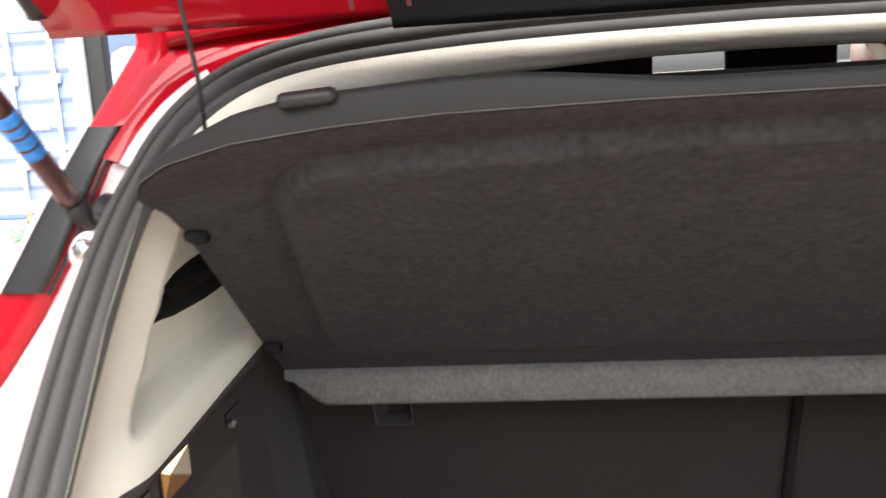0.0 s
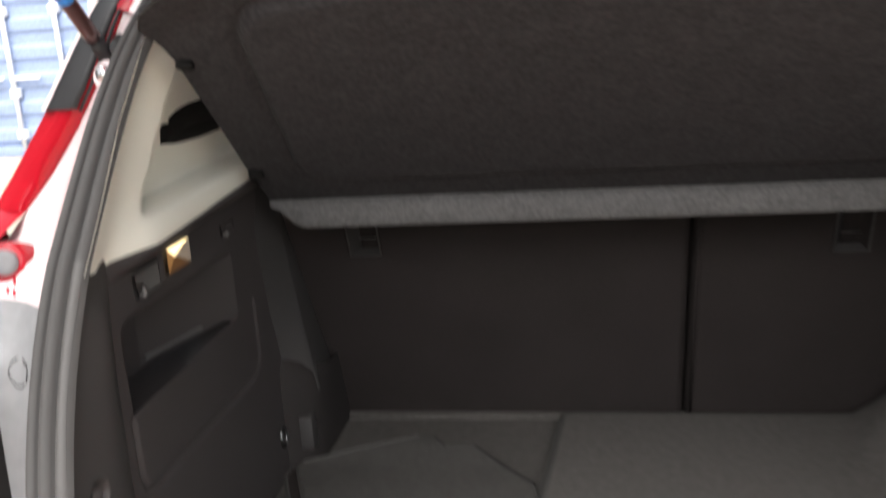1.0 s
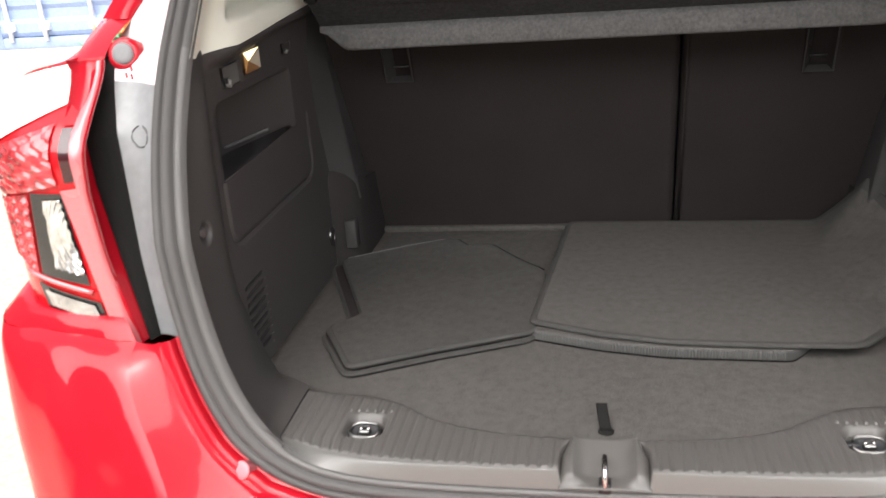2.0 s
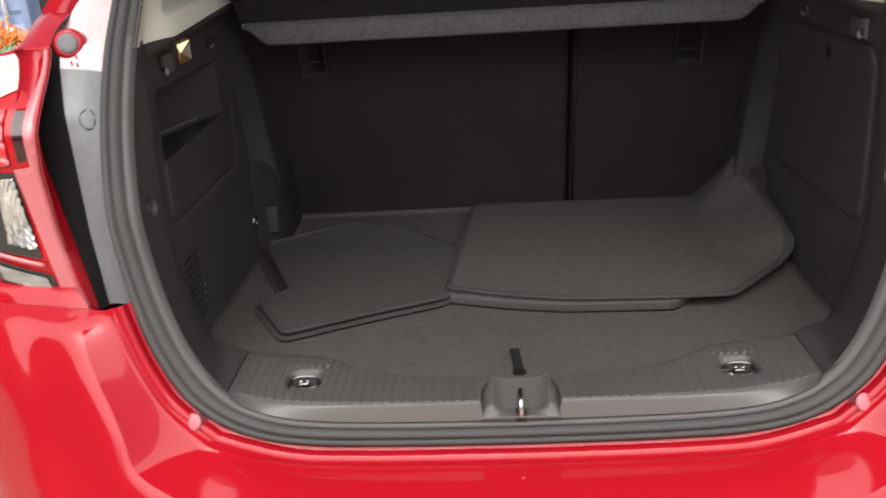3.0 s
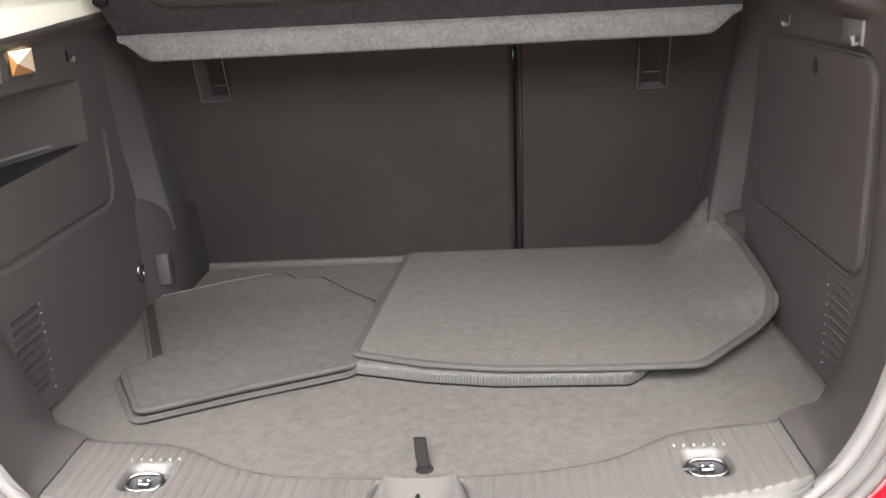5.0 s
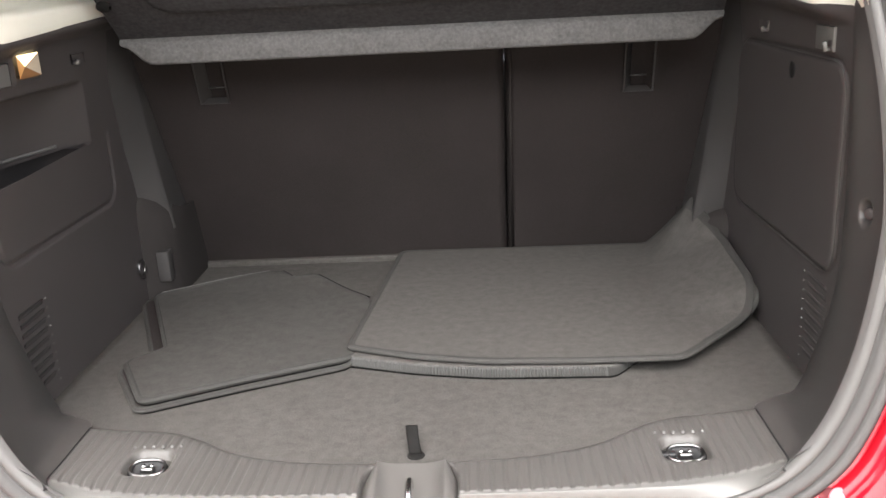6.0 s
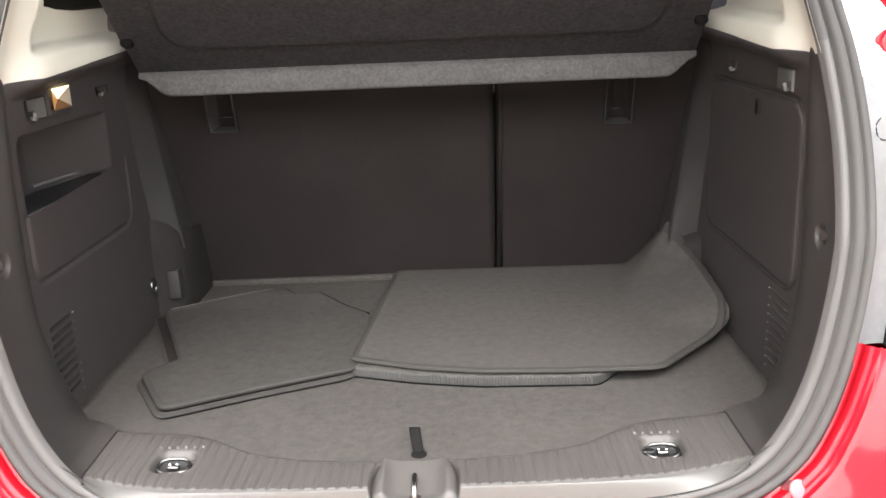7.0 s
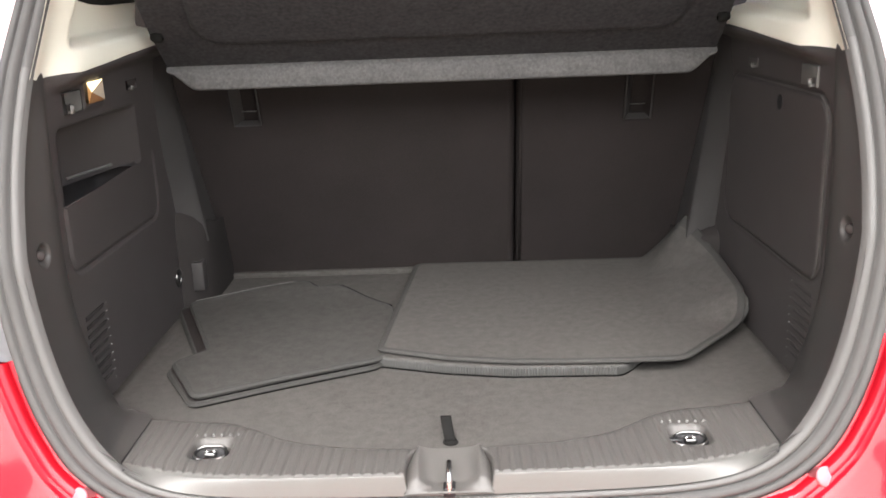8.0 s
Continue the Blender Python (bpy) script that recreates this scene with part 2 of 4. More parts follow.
FRAMES = loop_frames()
if (FRAMES[40][0] + FRAMES[40][1]).x < FRAMES[40][0].x:
    FRAMES = [(p, -u, b) for p, u, b in FRAMES]


def seal_width(z):
    return float(np.interp(z, [0.67, 0.75, 1.2, 1.38, 1.5, 1.6], [0.037, 0.05, 0.047, 0.041, 0.033, 0.040]))


def seal_strip(profile):
    rows = []
    for p, u, b in FRAMES:
        w = seal_width(p.z)
        rows.append([p + u * (s * w) + b * h for s, h in profile])
    bm = grid(rows + [rows[0]])
    bmesh.ops.remove_doubles(bm, verts=bm.verts, dist=1e-5)
    return bm


# ---- the car ----
car = thing("car", "red hatchback car parked with its tailgate wide open", "car")
part("door_seal", seal_strip([(0.285, -0.006), (0.30, -0.002), (0.322, -0.002), (0.345, 0.0025), (0.42, 0.0060), (0.52, 0.0075), (0.62, 0.0062), (0.672, 0.002), (0.688, -0.002), (0.710, -0.002),
    (0.74, 0.002), (0.80, 0.0042), (0.90, 0.0044), (0.97, 0.002), (1.0, -0.004), (1.0, -0.014)]), SEAL, car, "dark grey ribbed rubber seal round the boot opening")
RIM = [(-0.06, -0.008), (0.01, -0.0012), (0.08, 0.0012), (0.15, 0.0026), (0.23, 0.0026), (0.27, 0.0014), (0.288, -0.002), (0.290, -0.006)]
rim_rows = [[p + u * (s * seal_width(p.z)) + b * h for s, h in RIM] for p, u, b in FRAMES]
turn = next(k for k, f in enumerate(FRAMES) if f[0].z > 1.243)
part("inner_rim", grid(rim_rows[len(FRAMES) - turn:] + rim_rows[: turn + 1]), THROAT_RIM, car, "smooth grey inner rim beside the seal")
part("upper_rim", grid(rim_rows[turn: len(FRAMES) - turn + 1]), SEAL, car, "inner rib of the seal along the upper opening")


def mirrored(points, side):
    return [Vector((side * p[0], p[1], p[2])) for p in points]


def outer_point(z):
    """The seal's outer edge at a height, on the side with positive x."""
    best = min((f for f in FRAMES[: len(half)] if f[0].x > 0.35 or f[0].z < 0.75), key=lambda f: abs((f[0] + f[1] * seal_width(f[0].z)).z - z))
    return best[0] + best[1] * (seal_width(best[0].z) * 0.97) - best[2] * 0.006


# rear bumper and lower jamb: rows that run from the middle round to the lamp
CREASE = [(0, -0.262, 0.575), (0.25, -0.257, 0.578), (0.40, -0.236, 0.592), (0.503, -0.203, 0.620), (0.566, -0.182, 0.652), (0.588, -0.160, 0.700), (0.607, -0.140, 0.739), (0.632, -0.117, 0.786), (0.652, -0.086, 0.836), (0.655, -0.046, 0.861)]
SHOULDER = [(0, -0.272, 0.567), (0.25, -0.267, 0.570), (0.405, -0.246, 0.583), (0.509, -0.211, 0.612), (0.574, -0.187, 0.648), (0.597, -0.164, 0.698), (0.616, -0.144, 0.738), (0.641, -0.120, 0.786), (0.661, -0.088, 0.837), (0.664, -0.048, 0.862)]
FACE = [(0, -0.296, 0.45), (0.28, -0.290, 0.45), (0.47, -0.272, 0.46), (0.62, -0.238, 0.51), (0.73, -0.175, 0.585), (0.765, -0.135, 0.665), (0.778, -0.118, 0.725), (0.79, -0.100, 0.782), (0.797, -0.066, 0.848), (0.80, -0.030, 0.872)]
FLANK = [(0, -0.26, 0.28), (0.33, -0.25, 0.28), (0.60, -0.20, 0.30), (0.80, -0.11, 0.40), (0.88, -0.04, 0.52), (0.90, -0.01, 0.62), (0.905, 0.0, 0.70), (0.908, 0.01, 0.77), (0.909, 0.017, 0.84), (0.909, 0.03, 0.876)]
SIDE = [(0, -0.10, 0.24), (0.36, -0.08, 0.24), (0.70, 0.05, 0.24), (0.88, 0.20, 0.34), (0.92, 0.30, 0.48), (0.928, 0.36, 0.60), (0.93, 0.40, 0.70), (0.93, 0.41, 0.78), (0.93, 0.41, 0.85), (0.928, 0.40, 0.913)]


def bumper_strips():
    """Lip, step, ledge and outer skin, each from the middle round to both lamps."""
    made, tops = [bmesh.new() for _ in range(4)], []
    n = 8
    edge_of = lambda f: f[0] + f[1] * (0.9 * seal_width(f[0].z))
    low = [f for f in FRAMES[: len(half)] if edge_of(f).z < 0.95]
    picks = [min((f for f in low if f[0].z < 0.74), key=lambda f: abs(edge_of(f).x - x)) for x in (0, 0.22, 0.355, 0.44)]
    picks += [min((f for f in low if f[0].x > 0.42), key=lambda f: abs(edge_of(f).z - z)) for z in (0.688, 0.722, 0.758, 0.802, 0.842, 0.870)]
    ride = lambda out, back: knotted([edge_of(f) + f[1] * out + f[2] * (back - 0.008) for f in picks], n)
    rows = [ride(0, 0), ride(0.0115, 0.0), ride(0.0138, 0.0025), ride(0.0144, 0.0155), ride(0.0166, 0.018), ride(0.0262, 0.0188)] + [knotted(r, n) for r in (CREASE, SHOULDER, FACE, FLANK, SIDE)]
    for side in (-1, 1):
        strips = [[], [], [], []]
        for c in zip(*rows):
            strips[0].append([c[0], c[0].lerp(c[1], 0.5), c[1], c[2]])
            strips[1].append([c[2], c[3], c[4], c[5]])
            crown = 0.011 - 0.014 * smooth(0.36, 0.50, c[5].x)
            strips[2].append([c[5].lerp(c[6], t) + Vector((0, 0, crown * math.sin(math.pi * t) + 0.0022 * math.exp(-((t - 0.12) / 0.035) ** 2))) for t in (0, 0.04, 0.08, 0.10, 0.12, 0.14, 0.17, 0.22, 0.3, 0.4, 0.5, 0.6, 0.7, 0.8, 0.9, 0.95, 1.0)])
            strips[3].append([c[6]] + list(spline([c[6].lerp(c[7], 0.5), c[7], c[7].lerp(c[8], 0.12) + Vector((0, -0.002, 0)), c[7].lerp(c[8], 0.55), c[8], c[9], c[10]], 44)))
        tops = strips[3][-1]
        for bm, lines in zip(made, strips):
            put_grid(bm, [mirrored(line, side) for line in lines])
    for bm in made:
        bmesh.ops.remove_doubles(bm, verts=bm.verts, dist=1e-4)
    return made + [tops]


lip_bm, step_bm, ledge_bm, skin_bm, bumper_top = bumper_strips()
bumper_part = part("rear_bumper", skin_bm, RED, car, "glossy red rear bumper")
part("jamb_lip", lip_bm, RED, bumper_part, "red jamb lip beside the seal")
part("jamb_step", step_bm, RED, bumper_part)
part("jamb_ledge", ledge_bm, RED, bumper_part, "red ledge that the tailgate closes on")
groove = [p + u * (1.0 * seal_width(p.z)) - b * 0.004 for p, u, b in FRAMES if p.z < 0.86]
halfway = [k for k in range(len(groove) - 1) if (groove[k + 1] - groove[k]).length > 0.2]
groove = groove[halfway[0] + 1:] + groove[: halfway[0] + 1] if halfway else groove
# black tube that stands in for the shadow between seal and lip
part("jamb_shadow", tube(groove, 0.0026, 6), BLACK, bumper_part, "black line painting the shadow between seal and jamb")
for side in (-1, 1):
    part("plug", lathe([(0.0115, -0.022), (0.0115, -0.002), (0.0135, -0.001), (0.0135, 0.001), (0.012, 0.003), (0.004, 0.0035)], (side * 0.502, -0.100, 0.689), (0.25 * side, -0.85, 0.40)), PINK_CAP, bumper_part, "pale round plug in the jamb")

# pillar gutters outside the seal, and the quarter panels


def gutter_end(z):
    at = [0.83, 0.96, 1.14, 1.20, 1.235, 1.25, 1.32, 1.377, 1.43, 1.515, 1.60]
    return Vector((float(np.interp(z, at, [0.652, 0.668, 0.683, 0.696, 0.707, 0.744, 0.688, 0.644, 0.610, 0.572, 0.530])),
                   float(np.interp(z, at, [0.02, 0.035, 0.064, 0.104, 0.142, 0.225, 0.250, 0.255, 0.258, 0.280, 0.34])), z))


def gap(z):
    return float(np.interp(z, [0.84, 0.96, 1.07, 1.20], [0.010, 0.024, 0.042, 0.048]))


def gutter_at(x, z):
    """A point on the gutter, just proud of it."""
    a, b = outer_point(max(z, 0.86)), gutter_end(z)
    t = (x - a.x) / (b.x - a.x)
    return Vector((x, a.lerp(b, t).y + 0.010 * math.sin(math.pi * min(1, max(0, t))), z))


def outline(z):
    at = [1.18, 1.24, 1.30, 1.32, 1.403, 1.47, 1.546, 1.62]
    return Vector((float(np.interp(z, at, [0.835, 0.812, 0.766, 0.750, 0.690, 0.650, 0.606, 0.578])),
                   float(np.interp(z, at, [0.24, 0.25, 0.26, 0.262, 0.27, 0.285, 0.31, 0.37])), z))


for side in (-1, 1):
    quarter = part("quarter_panel", bmesh.new(), RED, car, "glossy red quarter panel beside the boot")
    for lo, hi, mat, label in ((0.84, 1.205, GUTTER_GREY, "bare grey lower gutter beside the seal"), (1.205, 1.512, PRIMER, "pale thinly painted gutter beside the seal"), (1.512, 1.60, RED, "red gutter beside the upper seal")):
        rows = []
        for z in np.linspace(lo, hi, 40):
            a, b = outer_point(max(z, 0.86)), gutter_end(z)
            rows.append(mirrored([a.lerp(b, t) + Vector((0, 0.010 * math.sin(math.pi * t), 0)) for t in np.linspace(0, 1, 9)], side))
        part("gutter", grid(rows), mat, quarter, label)
    for lo, hi, mat, label in ((1.28, 1.405, RED, ""), (1.405, 1.545, RED, ""), (1.545, 1.645, RED, "")):
        rows = []
        for z in np.linspace(lo, hi, 14):
            a, b = gutter_end(min(z, 1.60)), outline(z)
            a = Vector((a.x, a.y, z))
            crease = 0.010 * smooth(1.50, 1.56, z)
            line = [a + Vector((-0.01 * smooth(1.54, 1.60, z), 0.02, 0)), a, a.lerp(b, 0.10) + Vector((0, -0.008, 0)), a.lerp(b, 0.40) + Vector((0, -0.012, 0)), a.lerp(b, 0.48) + Vector((0, -0.012 + crease, 0)), a.lerp(b, 0.6) + Vector((0, -0.012 + crease, 0)), b + Vector((-0.004, -0.002, 0)), b]
            out = [b + Vector((0.015, 0.05, -0.004)), b + Vector((0.035, 0.18, -0.012)), b + Vector((0.06, 0.6, -0.02)), b + Vector((0.07, 1.6, -0.02))]
            rows.append(mirrored(line + out, side))
        part("pillar_skin", grid(rows), mat, quarter, label)
    rows, glint = [], []
    for z in np.linspace(1.402, 1.545, 14):
        a, b = gutter_end(z), outline(z)
        q = [a.lerp(b, t) + Vector((0, -0.017 + 0.004 * abs(2 * t - 1) ** 2, 0)) for t in np.linspace(0.16, 0.86, 6)]
        rows.append(mirrored([q[0] + Vector((0, 0.012, 0))] + q + [q[-1] + Vector((0.004, 0.012, 0))], side))
        glint.append(mirrored([q[-1] + Vector((0.002, 0.003, 0)), a.lerp(b, 0.95) + Vector((0, -0.012, 0)), b + Vector((0.004, -0.006, 0)), b + Vector((0.008, 0.02, 0))], side))
    part("pillar_insert", grid(rows), BLACK, quarter, "black plastic pillar insert")
    # bright reflection on the pillar's edge, built as a pale strip
    part("painted_glint", grid(glint), PRIMER, quarter, "pale strip painting the reflection beside the insert")
    part("insert_line", tube(mirrored([gutter_end(z).lerp(outline(z), 0.07) + Vector((0, -0.008, 0)) for z in np.linspace(1.40, 1.54, 12)], side), 0.0022, 6), BLACK, quarter)
    # gutter carried round the upper corner
    bend = []
    for p, u, b in FRAMES[: len(half)]:
        if p.z > 1.49 and p.x > 0.37:
            o = p + u * (0.97 * seal_width(p.z)) - b * 0.006
            wide = 0.032 * smooth(0.37, 0.50, p.x)
            bend.append(mirrored([o + Vector((0, 0.002, 0)), o + u * wide * 0.5 + Vector((0, 0.002, 0)), o + u * wide + Vector((0, -0.002, 0)), o + u * (wide + 0.004) + Vector((0, 0.012, 0))], side))
    turn = next(k for k, row in enumerate(bend) if row[0].z > 1.574)
    part("gutter", grid([row[:2] for row in bend[: turn + 1]]), PRIMER, quarter, "pale gutter round the upper corner")
    part("gutter", grid([row[1:] for row in bend[: turn + 1]]), RED, quarter, "red gutter round the upper corner")
    part("gutter", grid(bend[turn:]), RED, quarter, "red gutter above the upper corner")
    rows = [mirrored([(0.910, y0, z), (0.920 + 0.004 * s, y0 + 0.06, z), (0.918, 0.7, z), (0.890, 1.4, z), (0.888, 2.6, z)], side) for z, s, y0 in ((0.30, 0, 0.14), (0.6, 0.3, 0.14), (0.88, 0.4, 0.10), (0.93, 0.4, 0.20), (1.0, 0.3, 0.30), (1.17, -0.4, 0.30))]
    part("body_side", grid(rows), RED, quarter)
    spot = Vector((side * 0.686, 0.128, 1.241))
    part("plug", lathe([(0.0155, -0.030), (0.0155, 0.003), (0.0138, 0.0048), (0.008, 0.0052), (0.004, 0.005)], spot, (-0.15 * side, -0.95, 0.28)), PLUG_GREY, quarter, "round grey rubber plug")
    part("plug_surround", lathe([(0.0255, -0.040), (0.0248, -0.006), (0.0220, -0.001), (0.0180, 0.0), (0.015, -0.0005)], spot, (-0.15 * side, -0.95, 0.28)), RED, quarter, "red painted ring round the plug")
    part("sealing_disc", tube(mirrored([gutter_at(0.648 + 0.0145 * math.cos(a), 1.132 + 0.0145 * math.sin(a)) + Vector((0, 0.0004, 0)) for a in np.linspace(0, 2 * math.pi, 29)[:-1]], side), 0.0010, 6, True), BLACK, quarter, "thin dark rim of a sealing disc")
    for dx, dz in ((0.0, 0.0), (0.010, 0.002), (0.004, 0.010)):
        part("paint_chip", tube(mirrored([gutter_at(0.668 + dx, 1.207 + dz), gutter_at(0.672 + dx, 1.212 + dz)], side), 0.0018, 6), RED, quarter)
    black = [mirrored([gutter_end(z), gutter_end(z) + Vector((0.3 * gap(z), -0.006, 0)), gutter_end(z) + Vector((0.85 * gap(z), -0.018, 0)), gutter_end(z) + Vector((gap(z), -0.012, 0))], side) for z in np.linspace(0.838, 1.236, 30)]
    part("gap_seal", grid(black), WEBBING, quarter, "black rubber strip behind the tail lamp")

    # tail lamp
    lamp = part("tail_lamp", bmesh.new(), RED, car, "red and clear wraparound tail lamp")

    def lamp_at(s, z, lift=0.0):
        """s runs from the inner edge to the side of the body."""
        x0 = float(np.interp(z, [0.83, 0.886, 0.93, 1.0, 1.085, 1.24], [0.688, 0.694, 0.702, 0.709, 0.712, 0.716]))
        x = x0 + (0.925 - x0) * math.sin(s * math.pi / 2) ** 0.85
        y = -0.012 + 0.16 * smooth(1.12, 1.27, z) + 0.36 * (1 - math.cos(s * math.pi / 2)) ** 1.5
        return Vector((side * (x + lift * math.sin(s * 1.5)), y - lift * math.cos(s * 1.5), z))

    def lamp_on(x, z, lift=0.0):
        x0 = abs(lamp_at(0, z).x)
        return lamp_at(2 / math.pi * math.asin(max(0, (x - x0) / (0.925 - x0)) ** (1 / 0.85)), z, lift)

    def lamp_patch(quad, lift, n=14, m=20, ripple=None):
        """A piece of lens over four (x, z) corners, with relief."""
        rows = []
        for v in np.linspace(0, 1, m):
            line = []
            for u in np.linspace(0, 1, n):
                (ax, az), (bx, bz), (cx, cz), (dx, dz) = quad
                x = (ax * (1 - u) + bx * u) * (1 - v) + (dx * (1 - u) + cx * u) * v
                z = (az * (1 - u) + bz * u) * (1 - v) + (dz * (1 - u) + cz * u) * v
                line.append(lamp_on(x, z, lift + (ripple(u, v) if ripple else 0)))
            rows.append(line)
        return grid(rows)

    lens_top = lambda s: 1.238 - 0.07 * s ** 1.5
    part("lens", grid([[lamp_at(s, 0.84 + (lens_top(s) - 0.84) * v) for s in np.linspace(0, 1, 18)] for v in np.linspace(0, 1, 28)]), LENS_RED, lamp, "glossy red lamp lens")
    # the pale colour paints the glare on the top of the lens
    part("upper_lens", grid([[lamp_at(s, lens_top(s) - 0.004 - (0.085 - 0.045 * (1 - s) ** 3) * v, 0.003) for s in np.linspace(0.03, 0.98, 18)] for v in np.linspace(0, 1, 8)]), LENS_GLARE, lamp, "upper lens with the glare put into its pale colour")
    part("facet_unit", lamp_patch([(0.885, 1.125), (0.748, 1.165), (0.744, 1.085), (0.885, 1.06)], 0.004, 20, 14, lambda u, v: 0.0018 * math.sin(40 * u + 9 * v) * math.cos(31 * v - 4 * u)), LENS_BRIGHT, lamp, "pale faceted red reflector", smooth=False)
    part("dark_insert", lamp_patch([(0.734, 1.160), (0.7145, 1.160), (0.7145, 1.090), (0.732, 1.088)], 0.002), LENS_MAROON, lamp, "dark maroon lens insert")
    part("red_insert", lamp_patch([(0.732, 1.214), (0.7165, 1.216), (0.7150, 1.163), (0.734, 1.163)], 0.0045), LENS_RED, lamp, "bright red lens insert")
    cell = part("lamp_cell", lamp_patch([(0.790, 1.074), (0.740, 1.073), (0.727, 0.934), (0.803, 0.950)], 0.003), GLASS_DARK, lamp, "dark cell round the reversing lamp")
    part("clear_unit", lamp_patch([(0.770, 1.064), (0.743, 1.065), (0.729, 0.950), (0.772, 0.962)], 0.006, 30, 70, lambda u, v: 0.0013 * math.sin(38 * math.hypot(u - 1.2, 1.6 * (v - 0.55))) + 0.0006 * math.sin(23 * u + 9 * v)), LENS_CLEAR, cell, "clear ribbed reversing lens")
    part("red_reflector", lamp_patch([(0.872, 1.060), (0.794, 1.072), (0.808, 0.952), (0.880, 0.985)], 0.004, 24, 30, lambda u, v: 0.0014 * math.sin(60 * u) * math.sin(70 * v)), LENS_BRIGHT, lamp, "red prismatic reflector", smooth=False)
    part("light_bar", tube([lamp_on(0.828 - 0.104 * t, 0.953 - 0.029 * t, 0.005) for t in np.linspace(0, 1, 10)], 0.0035, 8), LENS_PINK, lamp, "slim red light bar")
    part("lower_cell", lamp_patch([(0.815, 0.937), (0.717, 0.908), (0.709, 0.872), (0.806, 0.896)], 0.003), GLASS_DARK, lamp, "dark band round the lower lens")
    part("lower_unit", lamp_patch([(0.802, 0.927), (0.725, 0.904), (0.718, 0.880), (0.795, 0.902)], 0.006, 60, 8, lambda u, v: 0.0013 * math.sin(85 * u)), LENS_CLEAR, lamp, "clear lower indicator lens")
    outer = spline([p + Vector((0, 0.001, 0.003)) for p in bumper_top], 24)
    inner = [lamp_at(s, 0.885 + 0.03 * s, -0.004) for s in np.linspace(0, 1, 24)]
    part("lamp_ledge", grid([[Vector((side * q.x, q.y, q.z - 0.003)).lerp(p, t) + Vector((0, 0, 0.010 * math.sin(math.pi * t))) for t in np.linspace(0, 1, 9)] for p, q in zip(inner, outer)]), RED, lamp)
    part("cover_strip", lamp_patch([(0.739, 1.078), (0.7125, 1.081), (0.690, 0.842), (0.700, 0.842)], 0.005), LENS_PINK, lamp, "milky pink lens border")
    a, b = gutter_end(1.28), outline(1.28)
    upper = [a, a.lerp(b, 0.5) + Vector((0, -0.012, 0)), b, b + Vector((0.020, 0.05, -0.05)), b + Vector((0.050, 0.18, -0.09)), b + Vector((0.08, 0.6, -0.10))]
    lower = [Vector((abs(lamp_at(s, lens_top(s)).x), lamp_at(s, lens_top(s)).y, lens_top(s))) for s in (0, 0.2, 0.45, 0.7, 0.9, 1.0)]
    rows = [mirrored([p.lerp(q, t) + Vector((0.004 * math.sin(math.pi * t), -0.006 * math.sin(math.pi * t), 0)) for p, q in zip(spline(lower, 20), spline(upper, 20))], side) for t in np.linspace(0, 1, 8)]
    part("shoulder", grid(rows), RED, lamp, "red body shoulder above the lamp")
    seam_x = lambda z: float(np.interp(z, [0.84, 0.865, 0.889, 0.98, 1.07, 1.154, 1.24], [0.664, 0.670, 0.679, 0.694, 0.700, 0.693, 0.700]))
    tip = lambda z: 0.11 * smooth(1.12, 1.25, z)
    flange = [mirrored([(gutter_end(z).x + gap(z) - 0.002, gutter_end(z).y - 0.010, z), (gutter_end(z).x + gap(z) + 0.001, min(gutter_end(z).y - 0.022, -0.006 + tip(z)), z), (seam_x(z), -0.014 + tip(z), z), (seam_x(z) + 0.001, -0.008 + tip(z), z)], side) for z in np.linspace(0.842, 1.238, 30)]
    part("lamp_flange", grid(flange), RED, lamp, "glossy red inner flange of the lamp")
    border = [mirrored([(seam_x(z) + 0.001, -0.006 + tip(z), z), (seam_x(z) + 0.003, -0.015 + tip(z), z), (0.5 * (seam_x(z) + abs(lamp_at(0, z).x)), -0.018 + tip(z), z), (abs(lamp_at(0, z).x) + 0.001, lamp_at(0, z).y - 0.006, z)], side) for z in np.linspace(0.842, 1.238, 30)]
    part("lamp_border", grid(border), LENS_PINK, lamp, "milky pink lens border")

# roof and its rear edge
roof_rows = []
for y, z, w in ((0.33, 1.655, 0.53), (0.35, 1.672, 0.54), (0.42, 1.685, 0.56), (0.8, 1.70, 0.60), (1.4, 1.705, 0.62), (2.1, 1.68, 0.61), (2.35, 1.66, 0.60)):
    roof_rows.append([Vector((w * s, y, z - 0.03 * s * s)) for s in np.linspace(-1, 1, 15)])
part("roof", shell(roof_rows, (0, 0, -0.012)), RED, car, "glossy red roof")
edge = []
for k in range(len(half) - 46, len(FRAMES) - len(half) + 46):
    p, u, b = FRAMES[k]
    o = p + u * (0.97 * seal_width(p.z)) - b * 0.006
    edge.append([o, o + u * 0.012 + Vector((0, 0.012, 0)), o + u * 0.03 + Vector((0, 0.012, 0)), o + u * 0.045 + Vector((0, 0.02, 0.012)), o + u * 0.05 + Vector((0, 0.06, 0.03))])
part("roof_jamb", grid(edge), RED, car, "red painted jamb above the opening")

# tailgate, raised
gate_rows = []
for d in np.linspace(0, 1, 40) ** 1.5:
    y, z = 0.18 - 0.85 * d, 1.6175 + 0.60 * d ** 0.82
    w = 0.590 + 0.022 * smooth(0, 0.10, d) + 0.13 * d
    gate_rows.append([Vector((w * s, y + 0.05 * s * s * (1 - d), z + 0.003 * abs(s) ** 4)) for s in np.linspace(-1, 1, 21)])
tailgate = part("tailgate", shell(gate_rows, (0, 0.03, 0.055)), RED, car, "raised red tailgate seen from below")
